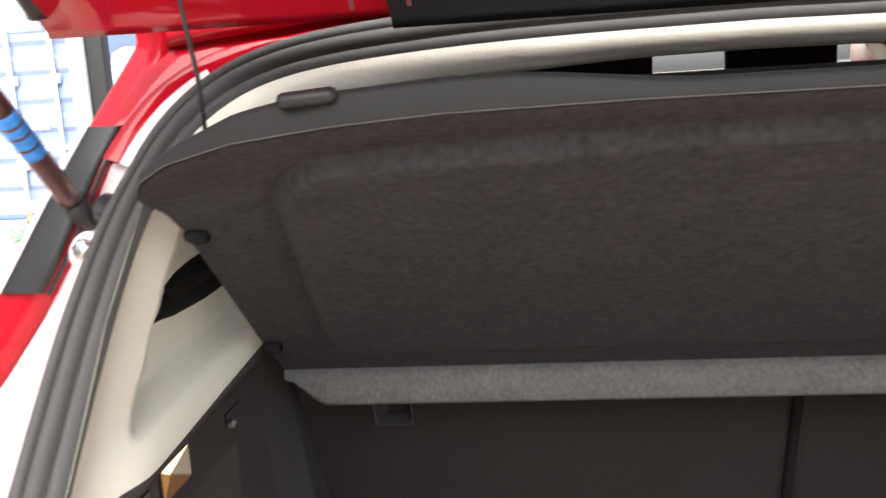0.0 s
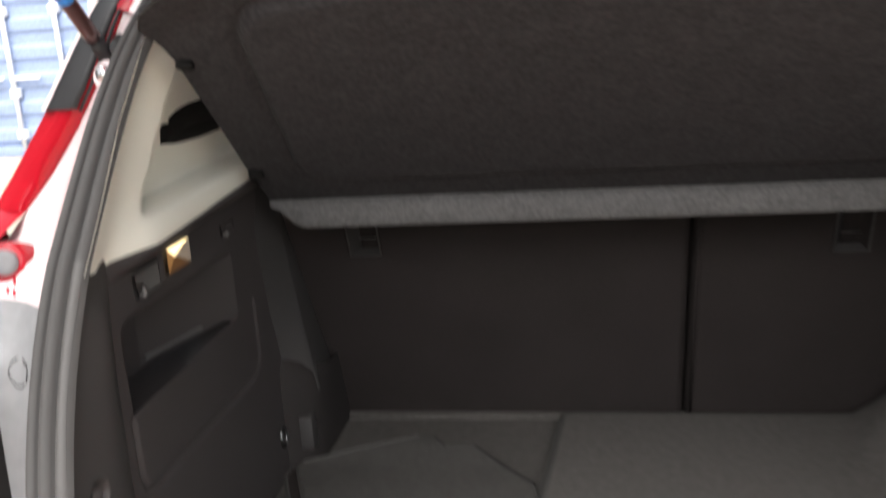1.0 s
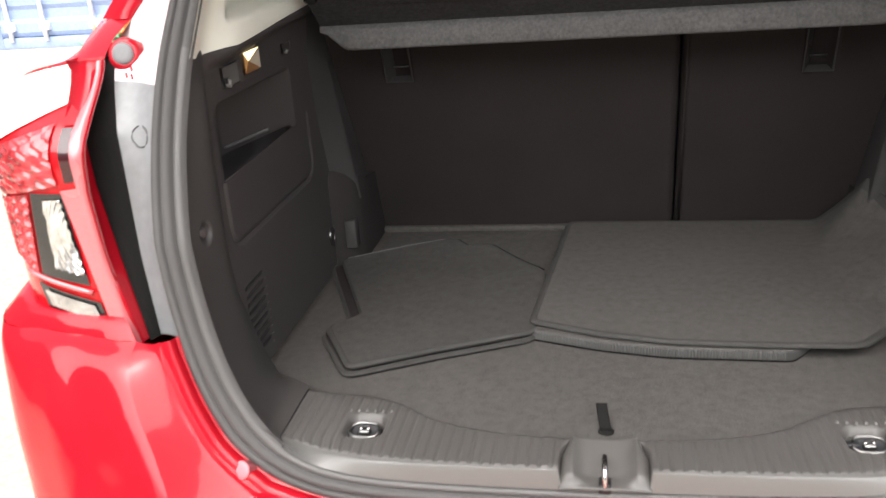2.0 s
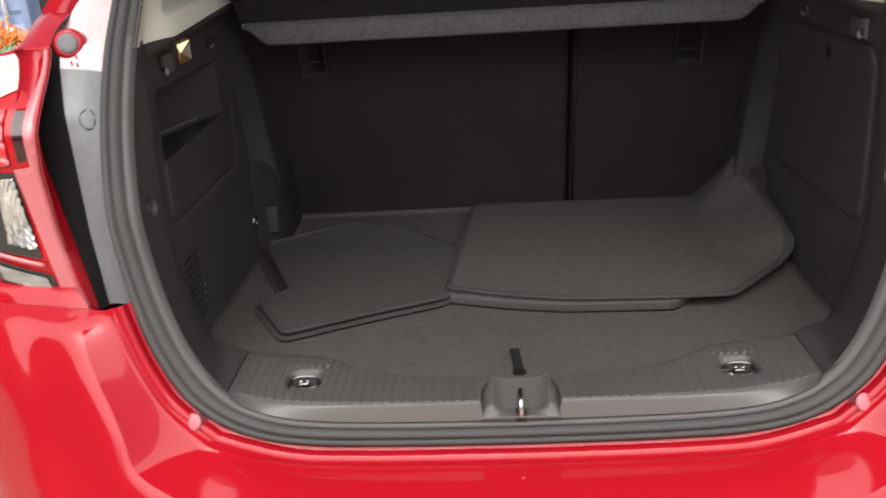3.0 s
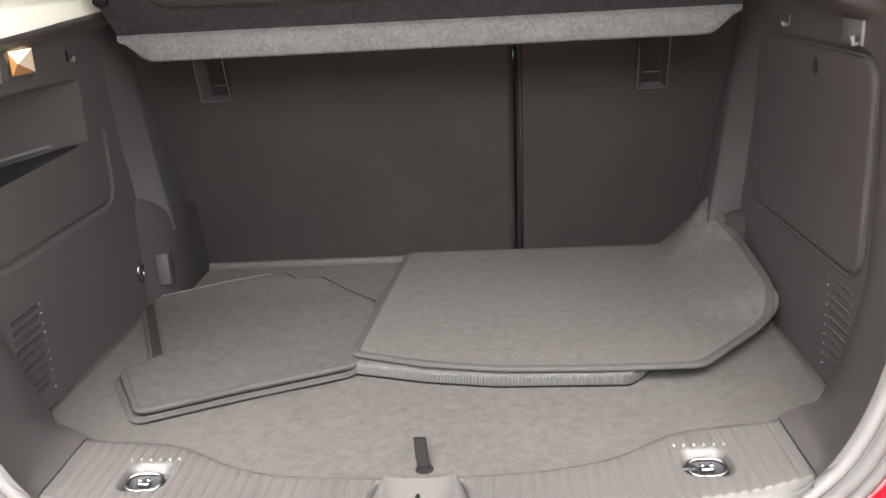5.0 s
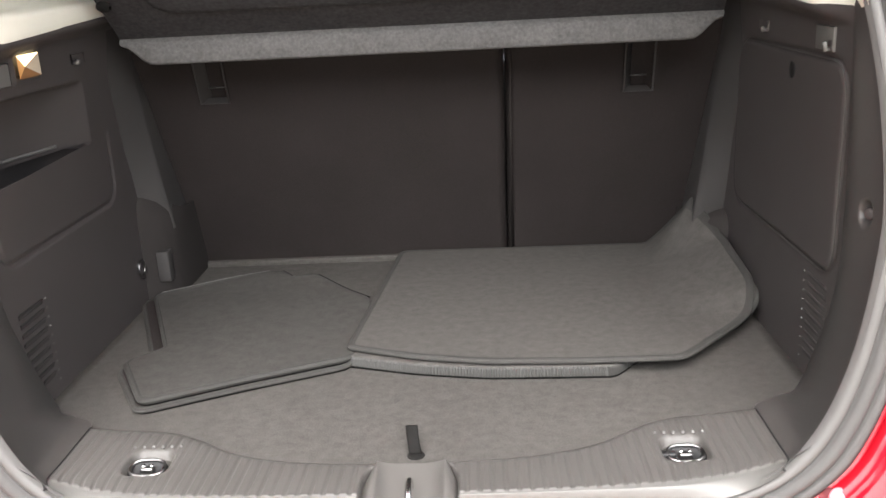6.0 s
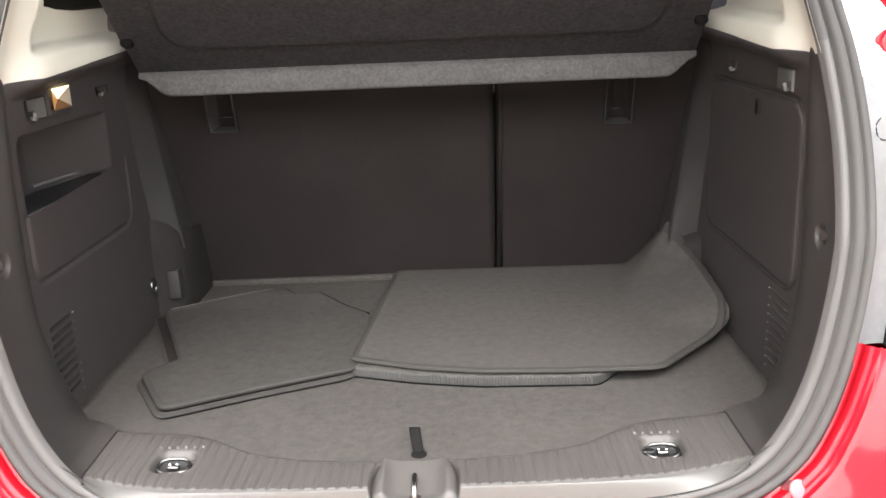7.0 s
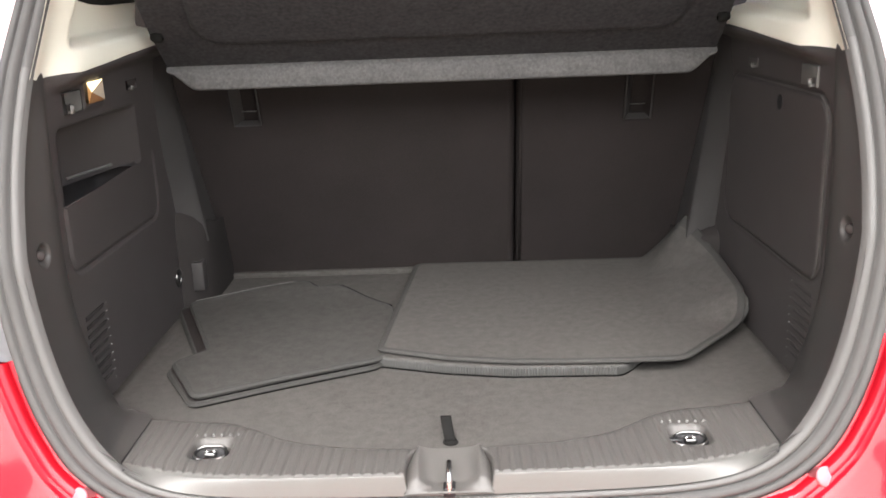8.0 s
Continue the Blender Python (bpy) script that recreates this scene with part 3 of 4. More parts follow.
# added flange: keeps sky light from above off the header and seal
part("light_block_flange", shell([[p + Vector(d) for p in gate_rows[0]] for d in ((0, 0.004, 0.004), (0, 0.022, 0.035), (0, 0.054, 0.058))], (0, 0, 0.006)), RED, tailgate, "red flange added at the hinge line to block sky light")
part("tailgate_trim", shell([[p + Vector((0, -0.006, -0.010)) for p in r[5:-2]] for r in gate_rows[0:26]], (0, 0.002, 0.008)), BLACK, tailgate, "black tailgate inner trim")
for k in (0, -1):
    part("edge_strip", tube([r[k] + Vector((0, -0.004, 0.02)) for r in gate_rows], 0.013, 8), BLACK, tailgate, "black rubber edge of the tailgate")
for k in (4, 9):
    part("stiffener", tube([p + Vector((0, 0, 0.002)) for p in gate_rows[k][1:6]], 0.006, 8, flat=0.5), RED, tailgate)
for x in (-0.345, -0.30):
    part("edge_line", tube([(x * 0.93, 0.166, 1.622), (x * 0.93, 0.12, 1.70)], 0.002, 6), PINK_CAP, tailgate)
for side in (-1, 1):
    foot, top = Vector((side * 0.596, 0.254, 1.472)), Vector((side * 0.630, -0.03, 1.800))
    strut = part("gas_strut", tube([foot.lerp(top, t) for t in (0.04, 0.06, 0.5, 0.75)], 0.0098, 14), STRUT, tailgate, "dark brown gas strut holding up the tailgate")
    part("strut_rod", tube([foot.lerp(top, 0.74), top], 0.005, 10), CHROME, strut)
    part("strut_foot", lathe([(0.006, -0.02), (0.010, -0.014), (0.0105, 0.004), (0.008, 0.012), (0.003, 0.014)], foot, (top - foot)), BLACK, strut)
    label = [foot.lerp(top, t) for t in (0.17, 0.18, 0.27, 0.28)]
    for t in (0.195, 0.225, 0.25):
        part("print_line", tube([foot.lerp(top, t), foot.lerp(top, t + 0.006)], 0.0105, 14), STRUT, strut)
    part("sticker", tube(label, 0.0103, 14), BLUE_LABEL, strut, "bright blue label with illegible print")
    spot = gutter_at(0.571, 1.474)
    part("hinge_hole", lathe([(0.0145, -0.008), (0.0145, 0.002), (0.012, 0.003), (0.010, -0.004), (0.004, -0.004)], (side * spot.x, spot.y - 0.003, spot.z), (0.25 * side, -0.88, 0.4)), BLACK, tailgate, "black rubber grommet")
    part("foot_ball", lathe([(0.004, -0.03), (0.004, 0.0), (0.0065, 0.001), (0.0065, 0.007), (0.003, 0.009)], foot + Vector((0, 0.012, 0)), (0, -1, 0.3), 14), BLACK, tailgate)
    spot = gutter_at(0.580, 1.443)
    part("bolt_plate", lathe([(0.017, -0.004), (0.017, 0.001), (0.015, 0.002), (0.006, 0.002)], (side * spot.x, spot.y - 0.004, spot.z), (0.2 * side, -0.88, 0.42)), PRIMER, tailgate)
    part("bolt", lathe([(0.010, -0.004), (0.010, 0.006), (0.007, 0.009), (0.003, 0.009)], (side * spot.x, spot.y - 0.005, spot.z), (0.2 * side, -0.88, 0.42), 6), CHROME, tailgate)

# ---- boot lining ----
WALL = 0.575


def top_line(y):
    return float(np.interp(y, [0.09, 0.13, 0.20, 0.31, 0.43, 0.58, 0.70], [1.237, 1.231, 1.2325, 1.2385, 1.2455, 1.2515, 1.255]))


def sill_end(y):
    """Where the sill plate ends: it draws in where its lip turns up."""
    return 0.466 - 0.0225 * smooth(-0.030, -0.084, y)


def side_trim(side):
    """Grained plastic side wall; the left one has a pocket, the right one a hatch."""
    throat_p = [(0.4435, 0.7173), (0.466, 0.736), (0.490, 0.762), (0.523, 0.825), (0.550, 0.92), (0.563, 0.985), (0.573, 1.08), (0.574, 1.15), (0.566, 1.247)]
    throat_q = [(0.466, 0.10, 0.7035), (0.490, 0.127, 0.700), (0.515, 0.155, 0.696), (0.555, 0.195, 0.690), (WALL, 0.165, 0.80), (WALL, 0.132, 0.90), (WALL, 0.132, 1.04), (WALL, 0.138, 1.14), (WALL - 0.002, 0.150, 1.240)]
    n = 190
    cup, out = Vector((0.566, 0.046, 0.99)), Vector((-0.88, -0.46, 0.05)).normalized()
    ps = spline([(x, rear(z), z) for x, z in throat_p], n)
    qs = spline(throat_q, n)
    rows = []
    for p, q in zip(ps, qs):
        line = []
        for t in np.linspace(0, 1, 90):
            c = p.lerp(q, t)
            dip = 1 - smooth(0.7173, 0.80, p.z)
            c.z += dip * (q.z + (p.z - q.z) * (1 - t) ** (3 + 6 * dip) - c.z)
            c.x += (1 - smooth(0.7173, 0.75, p.z)) * (sill_end(c.y) - c.x)
            up = smooth(0.74, 0.92, p.z) * (1 - smooth(1.16, 1.24, p.z))
            bulge = math.sin(math.pi * t ** 1.9)
            c = c + Vector((-0.008 * bulge * up, 0, 0.010 * bulge * (1 - smooth(0.74, 0.92, p.z)) * smooth(0.740, 0.79, p.z)))
            off = (c - cup) - out * (c - cup).dot(out)
            line.append(c - out * 0.011 * smooth(0.0185, 0.009, off.length))
        rows.append(mirrored(line, side))
    bm = grid(rows)
    return bm


def wall_x(side, y, z):
    x = WALL - 0.004 * smooth(0.3, 0.7, y)
    ledge = smooth(0.13, 0.22, y)
    x -= ledge * (0.024 * smooth(top_line(y) - 0.030, top_line(y) - 0.008, z) - 0.006 * smooth(top_line(y) - 0.004, top_line(y), z))
    if side < 0:
        x -= 0.003 * smooth(0.008, 0.0, rounded(y, z, 0.282, 0.361, 1.172, 1.2145, 0.004))
        x += 0.026 * smooth(0.001, -0.003, rounded(y, z, 0.288, 0.355, 1.1775, 1.2095, 0.002))
        d = rounded(y, z, 0.155, 0.568, 0.925, 1.152, 0.035)
        brim = 0.688 + (top_line(y) - 0.688) * 139.5 / 219
        x += 0.005 * math.exp(-((d / 0.0040) ** 2)) * smooth(brim + 0.01, brim - 0.01, z)
        inside = smooth(0.002, -0.006, rounded(y, z, 0.160, 0.556, 0.90, 1.150, 0.02)) * (1 if z > brim else 0)
        back = 0.064 * (1 - min(1, max(0, (y - 0.305) / 0.20)))
        x += inside * back
    else:
        d = rounded(y, z, 0.150, 0.620, 0.870, 1.160, 0.045)
        x -= 0.003 * smooth(0.003, -0.003, d) - 0.005 * math.exp(-((d / 0.004) ** 2))
    return x


for side, word in ((-1, "with an open pocket"), (1, "with a flush hatch")):
    trim = part("side_trim", side_trim(side), THROAT, car, "dark grained plastic boot side trim " + word)
    rows = []
    for t in np.linspace(0, 1, 220):
        line = []
        for k in np.linspace(0, 1, 170):
            y0 = float(np.interp(0.688 + 0.545 * t, [0.688, 0.70, 0.80, 0.87, 1.14, 1.23], [0.194, 0.190, 0.163, 0.130, 0.130, 0.145]))
            y = y0 + (0.71 - y0) * k
            z = 0.688 + (top_line(y) - 0.688) * t
            line.append(Vector((side * wall_x(side, y, z), y, z)))
        rows.append(line)
    lining = grid(rows)
    if side < 0:
        gone = [f for f in lining.faces if 0.165 < f.calc_center_median().y < 0.485 and 1.030 < f.calc_center_median().z < 1.056 and max(v.co.x for v in f.verts) - min(v.co.x for v in f.verts) > 0.006 and abs(f.normal.z) > 0.8]
        bmesh.ops.delete(lining, geom=gone, context="FACES")
        lining.normal_update()
        tub = box((-WALL - 0.105, 0.150, 0.93), (-WALL - 0.004, 0.505, 1.034), 0)
        bmesh.ops.delete(tub, geom=[f for f in tub.faces if f.calc_center_median().z > 1.03], context="FACES")
        part("pocket_bin", tub, TRIM, trim, "dark bottom of the side pocket")
    part("wall_lining", lining, TRIM, trim, "dark grained plastic boot wall")
    # vent: a row of slots and a line of studs
    for k in range(9):
        z = 0.8465 - 0.0150 * k
        y0 = 0.168 + (0.022 if k == 7 else 0.034 if k == 8 else 0)
        part("vent_slot", box((side * (WALL - 0.0006), y0, z - 0.0020), (side * (WALL + 0.006), 0.239, z + 0.0022), 0.0005), VENT, trim, "dark vent slot")
        part("louvre", box((side * (WALL - 0.0012), y0, z + 0.0026), (side * (WALL + 0.003), 0.241, z + 0.0046), 0.0006), TRIM, trim)
    for k in range(10):
        part("stud", lathe([(0.0016, -0.002), (0.0016, 0.0004), (0.0008, 0.001)], (side * (WALL - 0.0005), 0.252, 0.713 + 0.0150 * k), (-side, 0, 0), 8), HOOK_GREY, trim)
    part("screw", lathe([(0.0075, -0.014), (0.0075, -0.0075), (0.006, -0.006), (0.002, -0.0062)], (side * 0.565, 0.045, 0.99), (-0.88 * side, -0.46, 0.05)), TRIM, trim, "dark screw in a round dish")
    # bag hooks
    for y, z, w, h in ((0.234, 1.186, 0.032, 0.016), (0.500, 1.188, 0.024, 0.008)):
        base = part("bag_hook", box((side * (WALL - 0.0035), y - w, z - h), (side * (WALL + 0.006), y + w, z + h), 0.001), PALE_PLASTIC if w > 0.03 else TRIM, trim, "grey plastic bag hook")
        part("hook_tongue", tube([(side * (WALL - 0.002), y - 0.75 * w, z - 0.75 * h), (side * (WALL - 0.010), y - 0.75 * w, z - 0.85 * h), (side * (WALL - 0.012), y - 0.75 * w, z - 0.2 * h)], 0.0036, 8), HOOK_GREY, base)
        part("hook_slot", box((side * (WALL - 0.0042), y - 0.95 * w, z - 0.95 * h), (side * (WALL), y - 0.45 * w, z - 0.1 * h), 0.001), TRIM, base)
    if side > 0:
        continue
    part("tie_ring", tube([(side * (WALL - 0.006), 0.627 + 0.014 * math.cos(a), 0.770 + 0.017 * math.sin(a)) for a in np.linspace(0, 2 * math.pi, 17)[:-1]], 0.0026, 8, True), DARK_CHROME, trim, "small chrome tie-down ring")
    part("tie_plate", lathe([(0.013, -0.004), (0.013, 0.0008), (0.011, 0.0012), (0.004, 0.0012)], (side * (WALL - 0.001), 0.627, 0.770), (-side, 0, 0)), BLACK, trim)

left_trim = [o for o in car.children if o.name.startswith("side_trim")][0]
right_trim = [o for o in car.children if o.name.startswith("side_trim")][1]
part("latch_hole", lathe([(0.0125, -0.002), (0.0125, 0.0004), (0.0115, 0.0005), (0.003, 0.0003)], (WALL - 0.0035, 0.352, 1.131), (-1, 0, 0)), BLACK, right_trim, "round finger hole in the hatch")
seam = []
for cy, cz, a0 in ((0.575, 1.115, 0), (0.195, 1.115, 90), (0.195, 0.915, 180), (0.575, 0.915, 270)):
    seam += [Vector((WALL - 0.0022, cy + 0.045 * math.cos(radians(a0 + k * 15)), cz + 0.045 * math.sin(radians(a0 + k * 15)))) for k in range(7)]
part("hatch_seam", tube(seam, 0.0009, 6, True), TRIM_GREY, right_trim, "thin paler line round the hatch")
# paler than the wall to paint the highlight on the upward-facing ledge
part("pocket_ledge", tube([(-WALL - 0.062 * (1 - (y - 0.305) / 0.20), y, 1.0500 + 0.02 * (y - 0.305)) for y in np.linspace(0.312, 0.425, 12)], 0.0028, 8), HOOK_GREY, left_trim, "thin lip inside the pocket, its highlight put into a paler grey")
# boot lamp: a bezel and a lens cut like a prism
part("lamp_bezel", box((-WALL - 0.026, 0.278, 1.168), (-WALL - 0.0135, 0.368, 1.220), 0.002), TRIM, left_trim, "dark bezel of the boot lamp")


def facet(points):
    bm = bmesh.new()
    bm.faces.new([bm.verts.new(p) for p in points])
    return bm


LX = -WALL + 0.007
c1, c2, c3, c4, apex = (LX, 0.287, 1.2105), (LX, 0.356, 1.2105), (LX, 0.356, 1.1765), (LX, 0.287, 1.1765), (LX - 0.008, 0.324, 1.192)
part("lamp_lens", facet([c1, c2, apex]), LAMP_LIT, left_trim, "glowing warm boot lamp lens", smooth=False)
part("lamp_lens", facet([c4, c1, apex]), LAMP_AMBER, left_trim, smooth=False)
part("lamp_prism", facet([c2, c3, apex]), LAMP_DIM, left_trim, "clear side of the boot lamp", smooth=False)
part("lamp_prism", facet([c3, c4, apex]), LAMP_LOW, left_trim, smooth=False)

# columns beside the seat
for side in (-1, 1):
    rows = []
    for z, ox, oy, ix, iy in (((0.69, 0.577, 0.734, 0.500, 0.704),) if side > 0 else ()) + ((0.830, 0.577, 0.684, 0.518, 0.702), (0.90, 0.577, 0.660, 0.527, 0.700), (1.0, 0.577, 0.624, 0.540, 0.700), (1.16, 0.577, 0.573, 0.560, 0.698), (1.245, 0.577, 0.548, 0.568, 0.690)):
        o, i = Vector((ox, oy, z)), Vector((ix, iy, z))
        rows.append(mirrored([o, o.lerp(i, 0.25), o.lerp(i, 0.75), i + Vector((0.002, -0.001, 0)), i + Vector((0.001, 0.004, 0)), i + Vector((0.010, 0.09, 0)), i + Vector((0.020, 0.2, 0))], side))
    pillar = part("seat_side_column", grid(rows), COLUMN, car, "grey plastic column beside the rear seat")
    rows = []
    for k in 1 - np.linspace(1, 0, 16) ** 2:
        f = math.sqrt(1 - 0.97 * k ** 12)
        line = []
        for x, y0, top in ((0.578, 0.642, 0.914), (0.565, 0.645, 0.908), (0.552, 0.655, 0.898), (0.538, 0.668, 0.886), (0.527, 0.684, 0.874), (0.519, 0.708, 0.864), (0.517, 0.78, 0.856), (0.517, 0.95, 0.850)):
            line.append((x, y0 + (1 - f) * 0.050, 0.688 + (top - 0.688) * k * (0.64 if side > 0 else 1)))
        rows.append(mirrored(line, side))
    part("arch_lining", grid(rows), ARCH, pillar, "dark wheel arch lining")
    if side < 0:
        part("floor_bracket", box((side * 0.537 - 0.012, 0.655, 0.732), (side * 0.537 + 0.012, 0.685, 0.794), 0.0015), COLUMN, pillar, "small grey bracket")

# pale upper pillar trim with its hollow
for side in (-1, 1):
    rows = []
    for t in np.linspace(0, 1, 80):
        line = []
        for s in np.linspace(0, 1, 60):
            zt = 1.245 + (1.560 - 1.245) * t
            y0 = rear(zt) - 0.004
            y = y0 + (0.66 - y0) * s
            z = zt + (top_line(y) - 1.245) * (1 - t) ** 3 - 0.003 * (1 - t)
            x0 = float(np.interp(zt, [p[1] for p in LOOP[9:17]], [p[0] for p in LOOP[9:17]]))
            x = x0 + 0.004 * s + 0.010 * smooth(0, 0.12, s) * (1 - smooth(0.12, 0.3, s))
            x -= 0.016 * smooth(1.300, 1.245, zt) * smooth(0.06, 0.24, s)
            if zt < 1.50:
                a = y - rear(z) - 0.122
                b = (z - 1.266) - 0.03 * max(0, y - 0.30)
                hollow = smooth(0.0, 0.013, min(a * 0.75, b, (a * 0.75 + b) * 0.62 - 0.004, 0.75 - y))
                x += 0.042 * hollow * smooth(1.50, 1.44, zt)
            line.append((x, y, z))
        rows.append(mirrored(line, side))
    trim = part("pillar_trim", grid(rows), CREAM, car, "cream plastic pillar trim with a hollow")
    part("belt_cover", put_tube(tube([(side * 0.604, 0.372, 1.352), (side * 0.603, 0.385, 1.352), (side * 0.602, 0.42, 1.348), (side * 0.600, 0.50, 1.346), (side * 0.598, 0.66, 1.350)], 0.0165, 14), [(side * 0.601, 0.402, 1.356), (side * 0.599, 0.43, 1.364), (side * 0.597, 0.47, 1.368), (side * 0.596, 0.66, 1.374)], 0.018, 14), WEBBING, trim, "black belt cover in the hollow")

# header trim and headliner
rows = []
for k in range(len(half) - 48, len(FRAMES) - len(half) + 48):
    p, u, b = FRAMES[k]
    w = smooth(1.47, 1.575, p.z)
    rows.append([p + Vector((0, d, 0)) + u * (off * w + 0.004 * (1 - w)) for d, off in ((0.0, 0.004), (0.003, -0.006), (0.009, -0.016), (0.022, -0.028 + 0.003 * smooth(-0.24, -0.08, p.x)), (0.036, -0.033 + 0.005 * smooth(-0.24, -0.08, p.x)), (0.055, -0.030 + 0.005 * smooth(-0.24, -0.08, p.x)), (0.085, -0.004), (0.13, 0.012), (0.30, 0.030))])
part("header_trim", grid(rows), HEADLINER, car, "cream header trim above the boot opening")
rows = []
for y, z in ((0.58, 1.612), (0.7, 1.628), (1.2, 1.645), (1.9, 1.645), (2.15, 1.635)):
    rows.append([Vector((w * (0.51 + 0.21 * smooth(0.58, 1.2, y)), y, z - 0.012 * w ** 4)) for w in np.linspace(-1, 1, 25)])
part("headliner", grid(rows), HEADLINER, car, "cream woven headliner")

# floor carpet, sill, tie-downs, latch
def sill_back(x):
    a = abs(x)
    return float(np.interp(a, [0, 0.05, 0.11, 0.16, 0.21, 0.25, 0.284, 0.315, 0.347, 0.40, 0.467], [-0.015, -0.014, -0.009, -0.003, 0.010, 0.028, 0.053, 0.074, 0.087, 0.095, 0.100]))


def sill_front(x):
    a = abs(x)
    return float(np.interp(a, [0, 0.15, 0.25, 0.33, 0.40, 0.467], [-0.089, -0.088, -0.084, -0.077, -0.063, -0.034]))


xs = np.linspace(-0.576, 0.576, 60)
part("boot_floor", shell([[Vector((x, y, 0.690)) for x in xs] for y in np.linspace(-0.04, 0.93, 50)], (0, 0, -0.02)), CARPET, car, "grey-brown carpeted boot floor")
part("floor_edge_strip", box((-0.525, 0.868, 0.688), (0.525, 0.884, 0.702), 0.003), CARPET, car, "pale edge strip of the floor carpet")


PITCH = 0.0157
LOW_LOOP = [p for p in half if p.x < 0.50 and p.y < 0.80]


def loop_z(x):
    return float(np.interp(abs(x), [p.x for p in LOW_LOOP], [p.y for p in LOW_LOOP]))


def sill():
    """Ribbed plate whose ribs end in teeth above a smooth front lip."""
    rows = []
    xs = np.linspace(-0.4645, 0.4645, 750)
    for v in np.concatenate([np.linspace(-0.04, 0.94, 40), np.linspace(0.945, 1.06, 16), np.linspace(1.08, 1.42, 22)]):
        line = []
        for x in xs:
            b, f = sill_back(x), sill_front(x)
            low = loop_z(x * (1 - 0.048 * (abs(x) / 0.4645) ** 6))
            wave = 0.5 + 0.5 * math.cos(2 * math.pi * x / PITCH)
            rib = smooth(0.04, 0.40, wave)
            if v <= 1.06:
                y = b + (f - b) * max(0, v)
            else:
                k = (v - 1.06) / 0.36
                y0 = b + (f - b) * 1.06
                y = y0 + (rear(low) - 0.003 - y0) * k
            k = max(0, (v - 1) / 0.42)
            tooth = smooth(0.985 + 0.05 * rib, 0.925 + 0.05 * rib, v)
            d = rounded(abs(x), y, 0.316, 0.378, -0.030, 0.034, 0.018)
            clear = smooth(0.002, 0.008, d)
            z = 0.7005 + 0.004 * min(v, 1) + (low + 0.0025 - 0.7045) * k * k
            t = min(1, max(0, (y - rear(low)) / (0.10 - rear(low))))
            z += (0.7035 + (low + 0.0025 - 0.7035) * (1 - t) ** 9 - z) * smooth(0.405, 0.460, abs(x))
            z += tooth * (0.0004 + 0.0014 * rib * clear) * smooth(0.02, 0.08, v)
            if v < 0:
                z = 0.690
            z -= 0.017 * smooth(0.001, -0.009, d)
            h = abs(x) - 0.050 - 0.009 * smooth(-0.02, -0.055, y)
            z -= min(0.034, max(0, z - 0.681)) * smooth(0.003, -0.003, h) * smooth(-0.020, -0.028, y) * (1 if v > 0 else 0)
            line.append(Vector((x * (1 - 0.048 * (abs(x) / 0.4645) ** 6 * smooth(-0.030, -0.084, y)), y, z)))
        rows.append(line)
        if v < 1.0:
            lip_from = len(rows) - 1
    return grid(rows[: lip_from + 1]), grid(rows[lip_from:])


for side in (-1, 1):
    low, line = loop_z(0.4435), []
    for y in np.linspace(0.100, rear(low) - 0.002, 40):
        t = min(1, max(0, (y - rear(low)) / (0.10 - rear(low))))
        line.append((side * (sill_end(y) - 0.0005), y, 0.7040 + (low + 0.0025 - 0.7035) * (1 - t) ** 9))
    part("sill_seam", tube(line, 0.0014, 6), BLACK, car, "dark seam at the end of the sill plate")
ribbed, lip = sill()
sill_plate = part("sill_plate", ribbed, TRIM_GREY, car, "grey ribbed plastic sill plate")
# same moulding as the plate; the paler colour paints in the lip's sheen
part("sill_lip", lip, PALE_PLASTIC, sill_plate, "smooth lip of the sill plate, sheen put into a paler colour")
for side in (-1, 1):
    hx, hy = side * 0.347, -0.004
    base = part("tie_down", lathe([(0.026, -0.006), (0.027, 0.000), (0.0255, 0.0022), (0.0235, 0.0012), (0.004, 0.0008)], (0, 0, 0), (0, 0, 1), 28), BLACK, sill_plate, "black and chrome folding tie-down in a recess")
    for v in base.data.vertices:
        v.co = Vector((hx + v.co.x, hy + v.co.y * 0.66, 0.6935 + v.co.z + 0.25 * v.co.y))
    loop = [(hx + 0.0225 * math.copysign(abs(math.cos(a)) ** 0.7, math.cos(a)), hy + 0.0135 * math.copysign(abs(math.sin(a)) ** 0.8, math.sin(a)), 0.6985 + 0.004 * math.sin(a)) for a in np.linspace(0, 2 * math.pi, 33)[:-1]]
    part("ring", tube(loop, 0.0022, 8, True), DARK_CHROME, base, "metal lashing ring")
    part("ring_boss", box((hx - 0.0085, hy - 0.006, 0.692), (hx + 0.0085, hy + 0.004, 0.7005), 0.0025), DARK_CHROME, base)
    for dx in (-0.0055, 0.0055):
        part("ring_pin", lathe([(0.003, -0.004), (0.003, 0.002), (0.0015, 0.003)], (hx + dx, hy + 0.002, 0.6995), (0, -0.3, 1), 10), CHROME, base)
    part("ring_tab", box((hx - side * 0.026 - 0.006, hy - 0.005, 0.694), (hx - side * 0.018 + 0.006, hy + 0.006, 0.7005), 0.002), BLACK, base)
    for k in range(6):
        part("stud", lathe([(0.0022, -0.002), (0.0022, 0.0008), (0.001, 0.0018)], (hx - 0.031 + 0.0125 * k, 0.041, 0.7045), (0, 0, 1), 8), HOOK_GREY, sill_plate)


